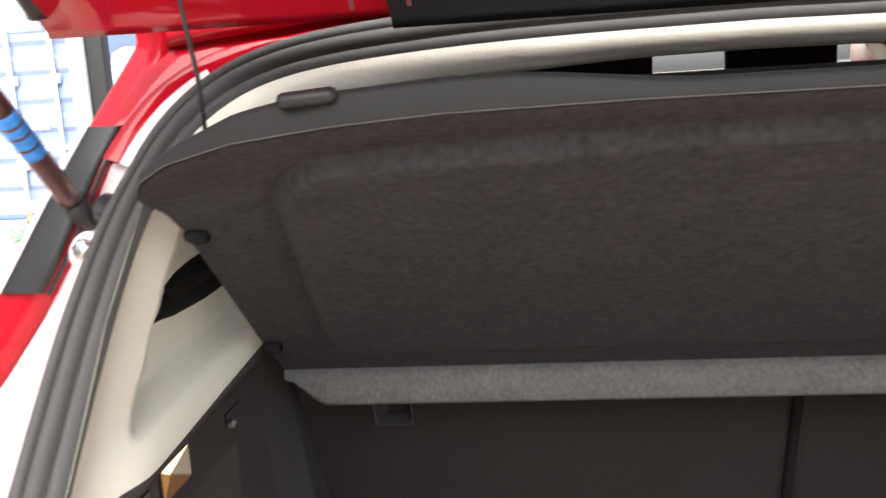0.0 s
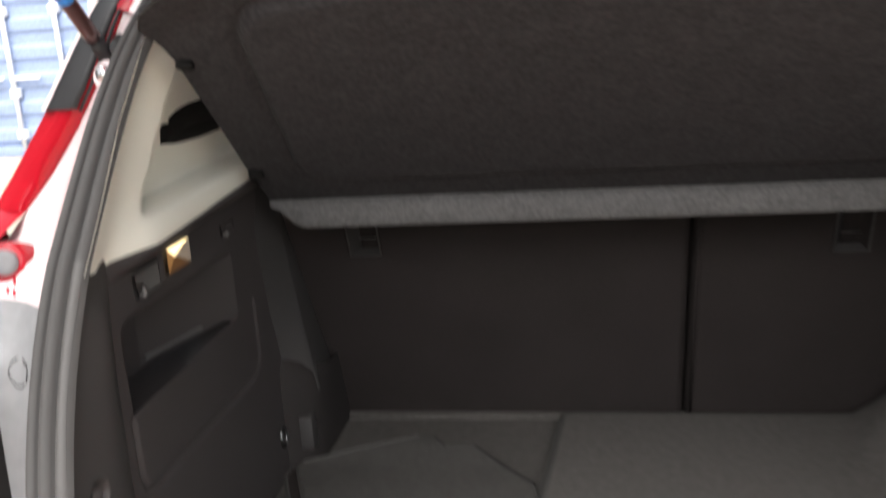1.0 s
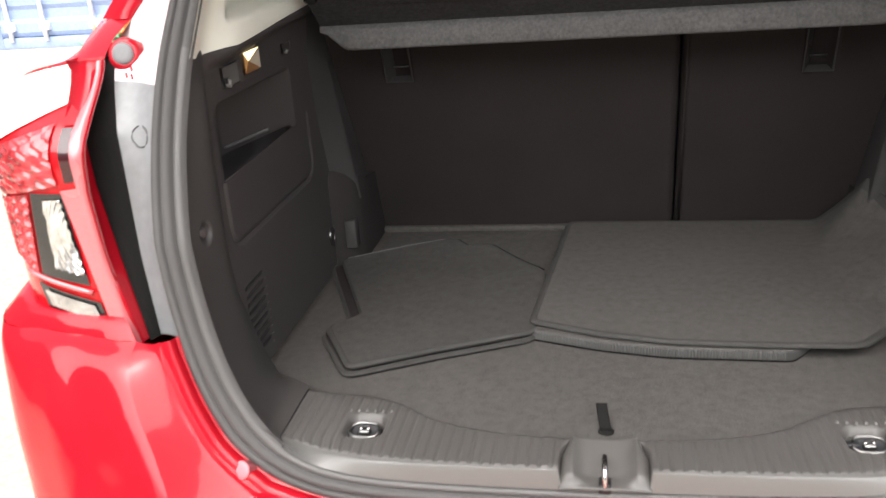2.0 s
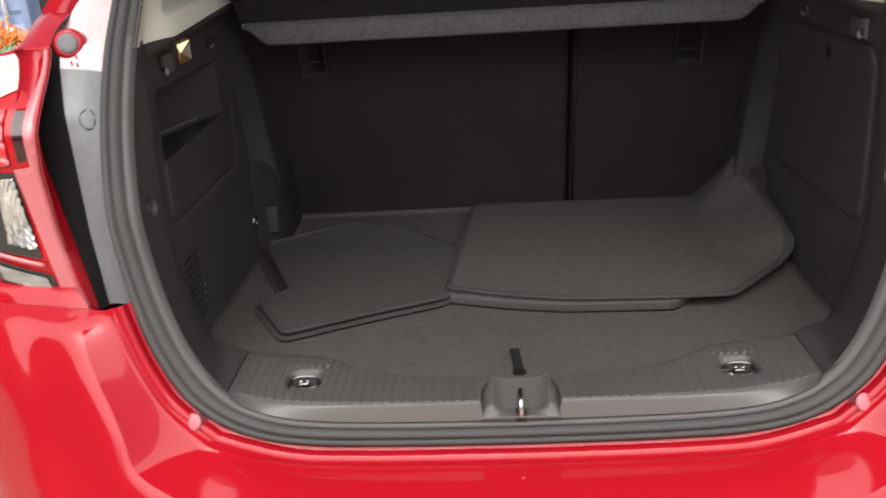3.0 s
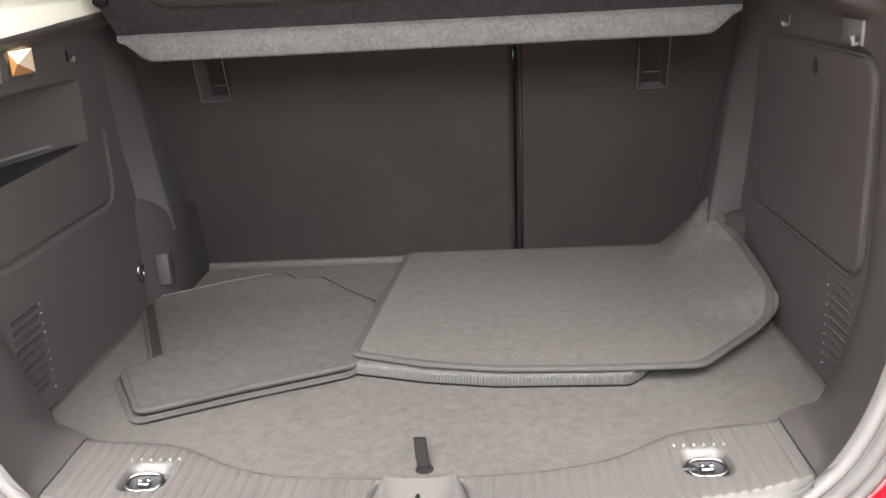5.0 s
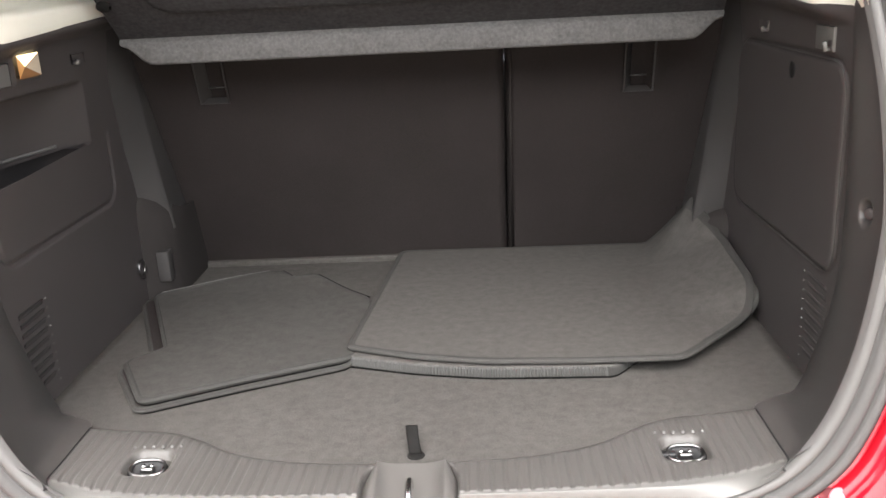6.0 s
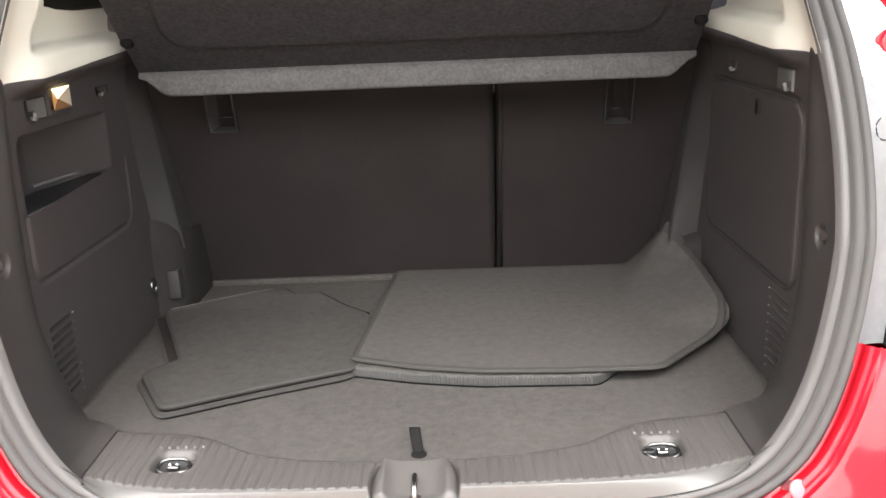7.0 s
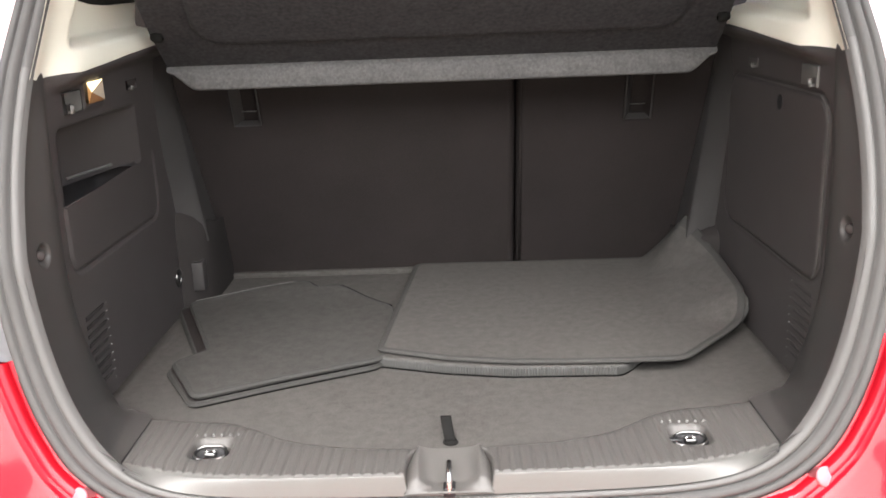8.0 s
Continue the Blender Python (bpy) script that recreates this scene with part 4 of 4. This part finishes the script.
def scoop():
    """Latch housing: a concave dish between two rounded cheeks."""
    rows = []
    for t in np.linspace(0, 1, 36):
        y = -0.020 - 0.080 * t
        wide, dish = (0.051 + 0.013 * math.sin(min(1, t * 2.0) * math.pi / 2)) * (1 - 0.05 * smooth(0.80, 1.0, t)), 0.0425
        floor = max(0.6825, 0.7040 - 0.030 * t)
        crest = 0.7090 - 0.004 * t - 0.013 * t ** 3 - 0.010 * smooth(0.86, 1.0, t)
        line = []
        for x in np.concatenate([np.linspace(-wide, -dish, 14), np.linspace(-dish, dish, 30)[1:-1], np.linspace(dish, wide, 14)]):
            a = abs(x)
            if a < dish:
                z = floor + (crest - floor) * (a / dish) ** 3.4
            else:
                z = crest - (crest - 0.680) * ((a - dish) / (wide - dish)) ** 2.2
            line.append(Vector((x, y, z)))
        rows.append(line)
    last = rows[-1]
    rows.append([Vector((p.x * 0.99, p.y - 0.0025, min(p.z - 0.002, 0.6815))) for p in last])
    rows.append([Vector((p.x * 0.97, p.y + 0.008, 0.677)) for p in last])
    return grid(rows)


housing = part("latch_housing", scoop(), TRIM_GREY, sill_plate, "grey plastic latch housing")
part("striker", tube(spline([(0, -0.055, 0.677), (0, -0.056, 0.697), (0, -0.065, 0.706), (0, -0.087, 0.703), (0, -0.095, 0.693), (0, -0.096, 0.677)], 24), 0.0042, 10), CHROME, housing, "polished steel striker loop")
part("striker_slot", box((-0.008, -0.0995, 0.672), (0.008, -0.079, 0.6860), 0.002), BLACK, housing)
strap = part("pull_strap", shell([[Vector((x - 0.0016 * k, 0.022 + 0.003 * k + 0.0012 * k * k, 0.690 + 0.0066 * k)) for x in np.linspace(-0.006, 0.010, 6)] for k in range(5)], (0, 0.003, 0.001)), WEBBING, car, "black webbing pull strap of the boot floor")
part("strap_base", lathe([(0.012, -0.002), (0.0115, 0.0006), (0.008, 0.0012), (0.004, 0.001)], (0.002, 0.023, 0.6908), (0, 0, 1)), WEBBING, strap)

# rear seat backs
def seat_y(z):
    return 0.885 - 0.33 * (z - 0.69)


def seat_back(x0, x1, latch):
    rows = []
    for z in np.linspace(0.672, 1.27, 110):
        line = []
        for x in np.linspace(x0, x1, max(40, int((x1 - x0) / 0.006))):
            edge_in = min(x - x0, x1 - x)
            y = seat_y(z) + 0.016 * (1 - smooth(0, 0.014, edge_in)) ** 2
            d = rounded(x, z, latch - 0.027, latch + 0.027, 1.068 if latch < 0 else 1.054, 1.175, 0.005)
            y += 0.030 * smooth(0.002, -0.007, d)
            line.append(Vector((x, y, z)))
        rows.append([line[0] + Vector((0, 0.09, 0))] + line + [line[-1] + Vector((0, 0.09, 0))])
    return grid(rows)


seat = part("rear_seat", seat_back(-0.575, 0.1535, -0.4225), SEAT, car, "dark carpeted backrest of the wide rear seat")
seat_b = part("rear_seat", seat_back(0.1585, 0.575, 0.416), SEAT, car, "dark carpeted backrest of the narrow rear seat")
for host, x in ((seat, -0.4225), (seat_b, 0.416)):
    zb = 1.068 if x < 0 else 1.054
    y = seat_y(zb)
    part("latch_frame", tube([(x - 0.028, seat_y(1.17) - 0.001, 1.17), (x - 0.028, y - 0.001, zb), (x + 0.028, y - 0.001, zb), (x + 0.028, seat_y(1.17) - 0.001, 1.17)], 0.0020, 8), COLUMN, host, "plastic rim of the seat latch")
    part("latch_cheek", grid([[Vector((x - 0.027, seat_y(z) - 0.001, z)), Vector((x - 0.012, seat_y(z) + 0.024, z + 0.012))] for z in np.linspace(zb, 1.165, 6)]), COLUMN, host, "slanted side of the latch recess")
    part("latch_lip", grid([[Vector((x + u, y - 0.001, zb + 0.001)), Vector((x + 0.72 * u, y + 0.016, zb + 0.010))] for u in np.linspace(-0.027, 0.027, 4)]), COLUMN, host)
    part("latch_bar", tube([(x - 0.014, y + 0.012, zb + 0.030), (x + 0.018, y + 0.012, zb + 0.030)], 0.0013, 8), DARK_CHROME, host, "steel latch bar")
part("split_bead", tube([(0.166, seat_y(0.69) - 0.002, 0.69), (0.166, seat_y(1.24) - 0.002, 1.24)], 0.003, 8), SEAT, seat_b)

# the rest of the cabin, seen only through the gap over the shelf
part("cabin_floor", box((-0.75, 0.98, 0.30), (0.75, 3.0, 0.34), 0.005), SEAT, car)
bonnet = []
for y, z, w in ((2.62, 1.06, 0.72), (2.75, 1.075, 0.76), (3.1, 1.05, 0.78), (3.4, 0.98, 0.76), (3.55, 0.90, 0.72), (3.62, 0.72, 0.70), (3.62, 0.30, 0.68)):
    bonnet.append([Vector((w * s, y - 0.10 * s * s * smooth(3.0, 3.5, y), z - 0.05 * s * s)) for s in np.linspace(-1, 1, 15)])
part("bonnet", shell(bonnet, (0, -0.01, -0.02)), RED, car, "glossy red bonnet and front end")
for side in (-1, 1):
    part("front_wing", grid([mirrored([(0.888, 2.6, z), (0.885, 3.0, z), (0.84, 3.4, z), (0.70, 3.58, z)], side) for z in (0.30, 0.6, 0.9, 1.0)] + [mirrored([(0.72, 2.62, 1.02), (0.74, 3.0, 1.01), (0.73, 3.4, 0.95), (0.69, 3.56, 0.86)], side)]), RED, car)
    part("windscreen_pillar", tube([(side * 0.62, 2.30, 1.655), (side * 0.70, 2.62, 1.30), (side * 0.74, 2.85, 1.05)], 0.035, 10), RED, car)
    part("door_pillar", tube([(side * 0.655, 1.45, 1.66), (side * 0.77, 1.50, 1.30), (side * 0.86, 1.52, 1.15)], 0.035, 10), BLACK, car)
    part("wheel", lathe([(0.16, -0.09), (0.31, -0.10), (0.335, -0.07), (0.335, 0.07), (0.31, 0.10), (0.20, 0.09)], (side * 0.79, 3.0, 0.335), (side, 0, 0), 28), BLACK, car, "black front tyre")
part("dashboard", box((-0.74, 2.45, 0.34), (0.74, 2.85, 0.98), 0.03), BLACK, car)
part("sun_visor", box((0.31, 2.02, 1.50), (0.60, 2.05, 1.645), 0.01), BLACK, car, "dark sun visor at the windscreen")
part("sun_visor", box((-0.60, 2.02, 1.50), (0.12, 2.05, 1.645), 0.01), BLACK, car)
for side in (-1, 1):
    part("door_lining", box((side * 0.78 - 0.03, 0.66, 0.34), (side * 0.78 + 0.03, 3.0, 1.12), 0.02), TRIM, car)
    part("quarter_lining", box((side * 0.63 - 0.006, 0.62, 1.20), (side * 0.63 + 0.006, 1.30, 1.60), 0.003), TRIM, car)
    part("roof_rail", box((side * 0.745 - 0.03, 0.70, 1.54), (side * 0.745 + 0.03, 2.3, 1.64), 0.02), HEADLINER, car)
    part("side_window", box((side * 0.76 - 0.003, 0.66, 1.10), (side * 0.76 + 0.003, 2.6, 1.56), 0.001), GLASS_DARK, car)
    wheel = part("wheel", lathe([(0.16, -0.09), (0.31, -0.10), (0.335, -0.07), (0.335, 0.07), (0.31, 0.10), (0.20, 0.09)], (side * 0.77, 0.62, 0.335), (side, 0, 0), 28), BLACK, car, "black rear tyre")
    part("rim", lathe([(0.20, 0.08), (0.19, 0.095), (0.06, 0.07), (0.03, 0.075)], (side * 0.77, 0.62, 0.335), (side, 0, 0), 24), CHROME, wheel)

# ---- parcel shelf, propped up on its cords ----
RISE = 0.70


def on_shelf(x, y, below=0.0):
    return Vector((x, y - below * 0.573, 1.207 + RISE * (0.595 - y) - below * 0.819))


def shelf_half(y):
    return float(np.interp(y, [0.185, 0.25, 0.35, 0.495, 0.60], [0.508, 0.503, 0.512, 0.527, 0.532]))


def shelf_rear(x):
    """The bowed rear edge."""
    return float(np.interp(abs(x), [0, 0.13, 0.255, 0.33, 0.405, 0.463, 0.495, 0.508], [0.103, 0.103, 0.106, 0.113, 0.125, 0.145, 0.166, 0.187]))


shelf = thing("parcel_shelf", "dark grey felt parcel shelf tilted up on two cords", "parcel shelf")
cells = []
for v in np.linspace(0, 1, 90):
    line = []
    for s in np.linspace(-1, 1, 170):
        yy = 0.598 + (shelf_rear(s * 0.508) - 0.598) * v
        x = s * shelf_half(yy)
        inset = 0.453 - 0.145 * max(0, 0.53 - yy)
        d = rounded(x, yy, -inset, inset, 0.146 + 0.04 * s * s, 0.532, 0.055)
        brow = 0.010 * smooth(0.046, 0.0, yy - shelf_rear(x))
        line.append((on_shelf(x, yy, brow + 0.009 * smooth(0.004, -0.008, d) - 0.004 - 0.0065 * math.exp(-((d - 0.004) / 0.0055) ** 2)), d))
    cells.append(line)
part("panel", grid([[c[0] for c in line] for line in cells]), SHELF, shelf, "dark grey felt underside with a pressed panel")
part("upper_side", grid([[cells[i][k][0] + Vector((0, 0.012, 0.017)) for k in range(0, 170, 13)] for i in range(0, 90, 8)] + [[cells[-1][k][0] + Vector((0, 0.012, 0.017)) for k in range(0, 170, 13)]]), SHELF_FRAME, shelf)
lip = []
for s in np.linspace(-1, 1, 90):
    a = abs(s)
    drop = 0.036 * (1 - 0.96 * smooth(0.90, 1.0, a))
    lip.append([Vector((s * 0.533, 0.602, 1.214)), Vector((s * 0.533, 0.594, 1.206)), Vector((s * 0.531, 0.588, 1.200)), Vector((s * 0.530, 0.586, 1.203 - drop)), Vector((s * 0.529, 0.590, 1.199 - drop)), Vector((s * 0.529, 0.606, 1.200 - drop)), Vector((s * 0.529, 0.614, 1.214))])
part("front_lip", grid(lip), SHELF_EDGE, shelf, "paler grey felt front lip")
rim = []
for s in np.linspace(-1, 1, 140):
    x, y = s * 0.508, shelf_rear(s * 0.508)
    base, h = on_shelf(x, y, 0.006), (0.022 - 0.011 * smooth(-0.22, -0.08, x)) * (1 - smooth(0.70, 1.0, abs(s)) * 0.70)
    rim.append([base + Vector((0, 0.012, 0.0)), base + Vector((0, -0.0030, 0.0005)), base + Vector((0, -0.0042, 0.0012)), base + Vector((0, -0.0046, 0.0025)), base + Vector((0, -0.0040, 0.5 * h)), base + Vector((0, -0.0036, h - 0.0015)), base + Vector((0, -0.0024, h + 0.0008)), base + Vector((0, 0.004, h + 0.003)), base + Vector((0, 0.03, h))])
part("rear_rim", grid(rim), SHELF_RIM, shelf, "stiff grey rear rim of the shelf")
part("rim_bead", tube([row[2] + Vector((0, -0.0004, 0.0002)) for row in rim], 0.0006, 6), THROAT_RIM, shelf, "thin paler line along the rim's lower edge")
for side in (-1, 1):
    for y, r in ((0.505, 0.0105), (0.252, 0.0075)):
        p = on_shelf(side * (shelf_half(y) - 0.013), y) + Vector((0, 0.0, -0.001))
        part("pivot_pin", lathe([(r * 0.5, -0.010), (r * 0.85, -0.007), (r * 0.95, 0.004), (r * 0.7, 0.009), (r * 0.5, 0.012), (r * 0.2, 0.013)], p, (side, 0, 0.1), 14), WEBBING, shelf, "black plastic pivot pin")
    hook = on_shelf(side * 0.344, 0.116)
    part("clip", box((-0.021, -0.007, -0.0050), (0.021, 0.008, 0.0065), 0.0048, Matrix.Translation(hook + Vector((0, -0.011, 0.018))) @ pose(0, 0, 0, 0, 4 * side, 0)), BLACK, shelf, "grey plastic cord clip")
    knot = on_shelf(side * 0.440, 0.156) + Vector((0, 0.010, 0.018))
    part("cord", tube([knot, knot + Vector((side * 0.004, 0.005, 0.05)), knot + Vector((side * 0.018, -0.01, 0.20))], 0.0018, 6), BLACK, shelf, "thin black cord")


# ---- loose floor mats ----
def floor_mat(outline, z0, thick, lift, label, backing=None, face=MAT, bind=0.0028, sharp={}):
    """A mat with a stitched border, laid as rings that shrink towards its middle."""
    pts = []
    n = len(outline)
    for i in range(n):
        a, b, c = (Vector(outline[(i + k) % n]) for k in (-1, 0, 1))
        r = min(sharp.get(i, 0.020), 0.4 * (a - b).length, 0.4 * (c - b).length)
        p, q = b + (a - b).normalized() * r, b + (c - b).normalized() * r
        for t in np.linspace(0, 1, 5):
            pts.append(p.lerp(b, t).lerp(b.lerp(q, t), t))
    dense = []
    for a, b in zip(pts, pts[1:] + pts[:1]):
        steps = max(1, int((b - a).length / 0.012))
        dense += [a.lerp(b, k / steps) for k in range(steps)]
    mid = sum(dense, Vector((0, 0))) / len(dense)
    lifted = lambda p, z: Vector((p.x, p.y, z + lift(p.x, p.y)))
    bm = bmesh.new()
    rings = [[bm.verts.new(lifted(p.lerp(mid, f), z)) for p in dense] for f, z in [(0.02, z0), (0.0, z0 + thick * 0.4), (0.004, z0 + thick)] + [(f, z0 + thick + 0.0006 * (k % 2)) for k, f in enumerate(np.linspace(0.012, 0.97, 48))]]
    for a, b in zip(rings, rings[1:]):
        for i in range(len(dense)):
            k = (i + 1) % len(dense)
            bm.faces.new((a[i], a[k], b[k], b[i]))
    bm.faces.new(rings[-1])
    ob = thing("floor_mat", label, "floor mat", group="loose floor mats in the boot")
    part("carpet_face", bm, face, ob)
    if bind:
        part("binding", tube([lifted(p.lerp(mid, 0.003), z0 + max(bind, thick - bind * 1.15)) for p in dense], bind, 8, True, 1.0), BINDING, ob, "dark stitched edge binding")
    if bind:
        hem = [[lifted(p.lerp(mid, f), z0 + thick + h) for f, h in ((0.004, 0.0), (0.008, 0.0011), (0.022, 0.0013), (0.032, 0.0010), (0.036, -0.0004))] for p in dense]
        part("hem", grid(hem + [hem[0]]), BINDING, ob, "woven edge tape")
    if backing:
        edge = [a.lerp(b, t) for a, b in zip(dense, dense[1:] + dense[:1]) for t in np.linspace(0, 1, 6)[:-1]] if backing is RIB else dense
        band = [[lifted(p.lerp(mid, f - (0.0062 if backing is RIB and k % 2 else 0)), z0 + thick * h) for f, h in (((0.016, 0.0), (0.006, 0.02), (0.000, 0.10), (-0.003, 0.24), (-0.003, 0.5), (-0.002, 0.80), (0.004, 0.93), (0.012, 0.97)) if backing is RIB else ((0.030, -0.12), (0.014, -0.12), (0.010, 0.2), (0.014, 0.4)))] for k, p in enumerate(edge)]
        if backing is RIB:
            sole = [[lifted(p.lerp(mid, f), z0 + h) for f, h in ((0.02, -0.0012), (-0.0045, -0.0010), (-0.0050, 0.0010), (-0.0035, 0.0022), (0.01, 0.0026))] for p in dense]
            part("sole", grid(sole + [sole[0]]), BACKING, ob, "black sole edge")
        part("backing", grid(band + [band[0]]), backing, ob, "grey ribbed rubber backing" if backing is RIB else "dark rubber backing", smooth=backing is not RIB)
    return ob


def curl(x, y):
    """How the right-hand mats climb the wheel arch."""
    at = [0.36, 0.40, 0.43, 0.46, 0.645, 0.738, 0.84]
    top = float(np.interp(y, at, [0.0, 0.008, 0.034, 0.048, 0.076, 0.127, 0.134]))
    x0 = float(np.interp(y, at, [0.47, 0.45, 0.435, 0.42, 0.405, 0.425, 0.445]))
    x1 = float(np.interp(y, at, [0.55, 0.552, 0.562, 0.563, 0.560, 0.523, 0.530]))
    return top * max(0, (x - x0) / (x1 - x0)) ** 1.5


flat = lambda x, y: 0.0
RIGHT = [(-0.129, 0.325), (-0.108, 0.55), (-0.080, 0.848), (0.18, 0.842), (0.462, 0.838), (0.523, 0.738), (0.560, 0.645), (0.564, 0.455), (0.552, 0.408), (0.403, 0.243), (0.25, 0.243), (0.10, 0.252), (-0.01, 0.277)]
RIGHT_LOW = [(-0.133, 0.311), (-0.112, 0.55), (-0.084, 0.840), (0.18, 0.835), (0.44, 0.83), (0.515, 0.738), (0.566, 0.650), (0.570, 0.435), (0.46, 0.36), (0.34, 0.295), (0.312, 0.258), (0.295, 0.239), (0.10, 0.246), (-0.01, 0.269)]
LEFT = [(-0.558, 0.640), (-0.338, 0.737), (-0.317, 0.733), (-0.289, 0.697), (-0.244, 0.709), (-0.116, 0.578), (-0.10, 0.45), (-0.115, 0.305), (-0.28, 0.232), (-0.418, 0.163), (-0.497, 0.311), (-0.446, 0.368)]
LEFT_LOW = [(x - (0.024 if k in (0, 11) else 0.009 if k == 10 else 0.004), y - (0.004 if k in (0, 11) else 0.009)) for k, (x, y) in enumerate(LEFT)]
floor_mat(LEFT_LOW, 0.6912, 0.0080, flat, "dark rubber-backed floor mat lying under another mat", BACKING, face=SEAT)
raised = lambda x, y: 0.010 * smooth(0.62, 0.72, y)
left_mat = floor_mat(LEFT, 0.6998, 0.0105, raised, "dark grey carpet floor mat with a notched edge", BACKING, face=MAT_DARKER, sharp={1: 0.012, 2: 0.004, 3: 0.004, 4: 0.006, 10: 0.014, 11: 0.010})
# thin edge lines: the dark ones paint a shadow gap, the other is pale
for a, b, mat, label in ((0, 1, HOOK_GREY, "pale frayed edge of the mat"), (2, 3, BACKING, "dark bare edge of the mat"), (4, 5, BACKING, "dark bare edge of the mat")):
    line = [Vector(LEFT[a]).lerp(Vector(LEFT[b]), t) for t in np.linspace(0.06, 0.97, 24)]
    part("mat_edge_line", tube([(p.x, p.y, 0.7103 + raised(p.x, p.y)) for p in line], 0.0016, 6), mat, left_mat, label)
floor_mat(RIGHT_LOW, 0.6915, 0.0185, lambda x, y: 0.80 * curl(x, y), "dark grey carpet mat with ribbed backing under another mat", RIB, bind=0)
floor_mat(RIGHT, 0.7125, 0.0062, curl, "large dark grey carpet mat curling up the wheel arch", BACKING, sharp={5: 0.008, 0: 0.012})

# ---- outside ----
ground = part("ground", grid([[Vector((x, y, 0)) for x in np.linspace(-400, 400, 41)] for y in np.linspace(-400, 400, 41)]), SAND)
tagged(ground, "pale sandy yard ground", "ground", kind="structure")


def container(x, y, w, turn, label):
    """A steel container's door end and its corrugated body."""
    ob = thing("shipping_container", label, "container")
    m = pose(x, y, 0, 0, 0, turn)
    rows = []
    for z in np.linspace(0.16, 2.5, 40):
        ribs = 0.03 * (1 if math.sin(z * 2 * math.pi / 0.36) > 0 else -1)
        rows.append([m @ Vector((u, ribs * 0.5, z)) for u in np.linspace(0.09, w - 0.09, 12)])
    part("door_panel", grid(rows), CONTAINER, ob, "faded blue ribbed steel doors", smooth=False)
    part("body", box((0.04, 0.10, 0.14), (w - 0.04, 6.0, 2.52), 0.01, m), CONTAINER, ob)
    for a, b in (((0, -0.03, 0.0), (0.10, 0.12, 2.59)), ((w - 0.10, -0.03, 0.0), (w, 0.12, 2.59))):
        part("corner_post", box(a, b, 0.01, m), CONTAINER, ob)
    part("lower_beam", box((0.10, -0.03, 0.0), (w - 0.10, 0.12, 0.15), 0.01, m), CONTAINER, ob)
    part("upper_beam", box((0.10, -0.03, 2.48), (w - 0.10, 0.12, 2.59), 0.01, m), CONTAINER, ob)
    for u in (0.27, 0.81, w - 0.87, w - 0.29):
        bar = part("lock_bar", tube([m @ Vector((u, -0.06, 0.10)), m @ Vector((u, -0.06, 2.5))], 0.03, 10), CONTAINER_BAR, ob, "white vertical locking bar")
        for z in (0.30, 0.85, 1.9):
            part("bracket", box((u - 0.07, -0.08, z - 0.06), (u + 0.07, -0.01, z + 0.06), 0.01, m), CONTAINER_BAR, bar)
        part("handle", box((u - 0.02, -0.10, 1.02), (u + 0.42, -0.07, 1.07), 0.008, m), CONTAINER_BAR, bar)
    part("sticker", box((1.02, -0.045, 2.08), (1.26, -0.035, 2.32), 0.002, m), YELLOW, ob, "yellow square sticker")
    for k in range(3):
        part("marking", box((w - 0.70 + 0.09 * k, -0.045, 1.28), (w - 0.63 + 0.09 * k, -0.035, 1.36), 0.002, m), CONTAINER_BAR, ob, "illegible white marking")
    return ob


container(-8.30, 10.4, 2.44, -2, "faded blue steel shipping container with white locking bars")
container(-5.30, 11.8, 2.44, -2, "pale blue steel shipping container standing further back")
post = thing("steel_post", "dark and grey steel post beside the container", "post")
part("post_shaft", box((-5.62, 10.1, 0.0), (-5.40, 10.3, 4.2), 0.02), BLACK, post)
part("post_cladding", box((-5.84, 10.05, 0.9), (-5.63, 10.25, 4.2), 0.03), POST_GREY, post, "grey metal cladding")
for name, mat, c, r in (("orange_netting", ORANGE_NET, (-5.95, 9.75), 0.42), ("green_netting", GREEN_NET, (-5.95, 9.35), 0.40)):
    bm = bmesh.new()
    for k in range(170):
        a, d = random.uniform(0, 6.28), r * random.random() ** 0.5
        p = Vector((c[0] + d * math.cos(a), c[1] + 0.6 * d * math.sin(a), 0.02 + random.random() * 0.32 * (1 - d / r) + (0.15 if "orange" in name else 0)))
        put_tube(bm, [p + Vector([random.uniform(-0.16, 0.16) for _ in range(3)]) * t for t in (-1, -0.3, 0.4, 1)], 0.011, 5)
    heap = part(name, bm, mat)
    tagged(heap, ("heap of orange netting on the ground" if "orange" in name else "heap of green netting on the ground"), "netting", kind="stuff")

# unseen plain walls, added to block low sky and darken the paint's reflections
UNSEEN_WALL_GREY = material("unseen_wall_grey", (0.16, 0.16, 0.165), 0.9, vary=0.2, grain=20, patch=1.5)
for name, lo, hi in (("unseen_wall_south", (-5.3, -9.3, 0), (22, -9.0, 2.6)), ("unseen_wall_west", (-5.6, -9.3, 0), (-5.3, 3.4, 4.6))):
    tagged(part(name, box(lo, hi, 0.02), UNSEEN_WALL_GREY), "unseen dark grey wall added to darken the reflections", "wall", kind="structure")
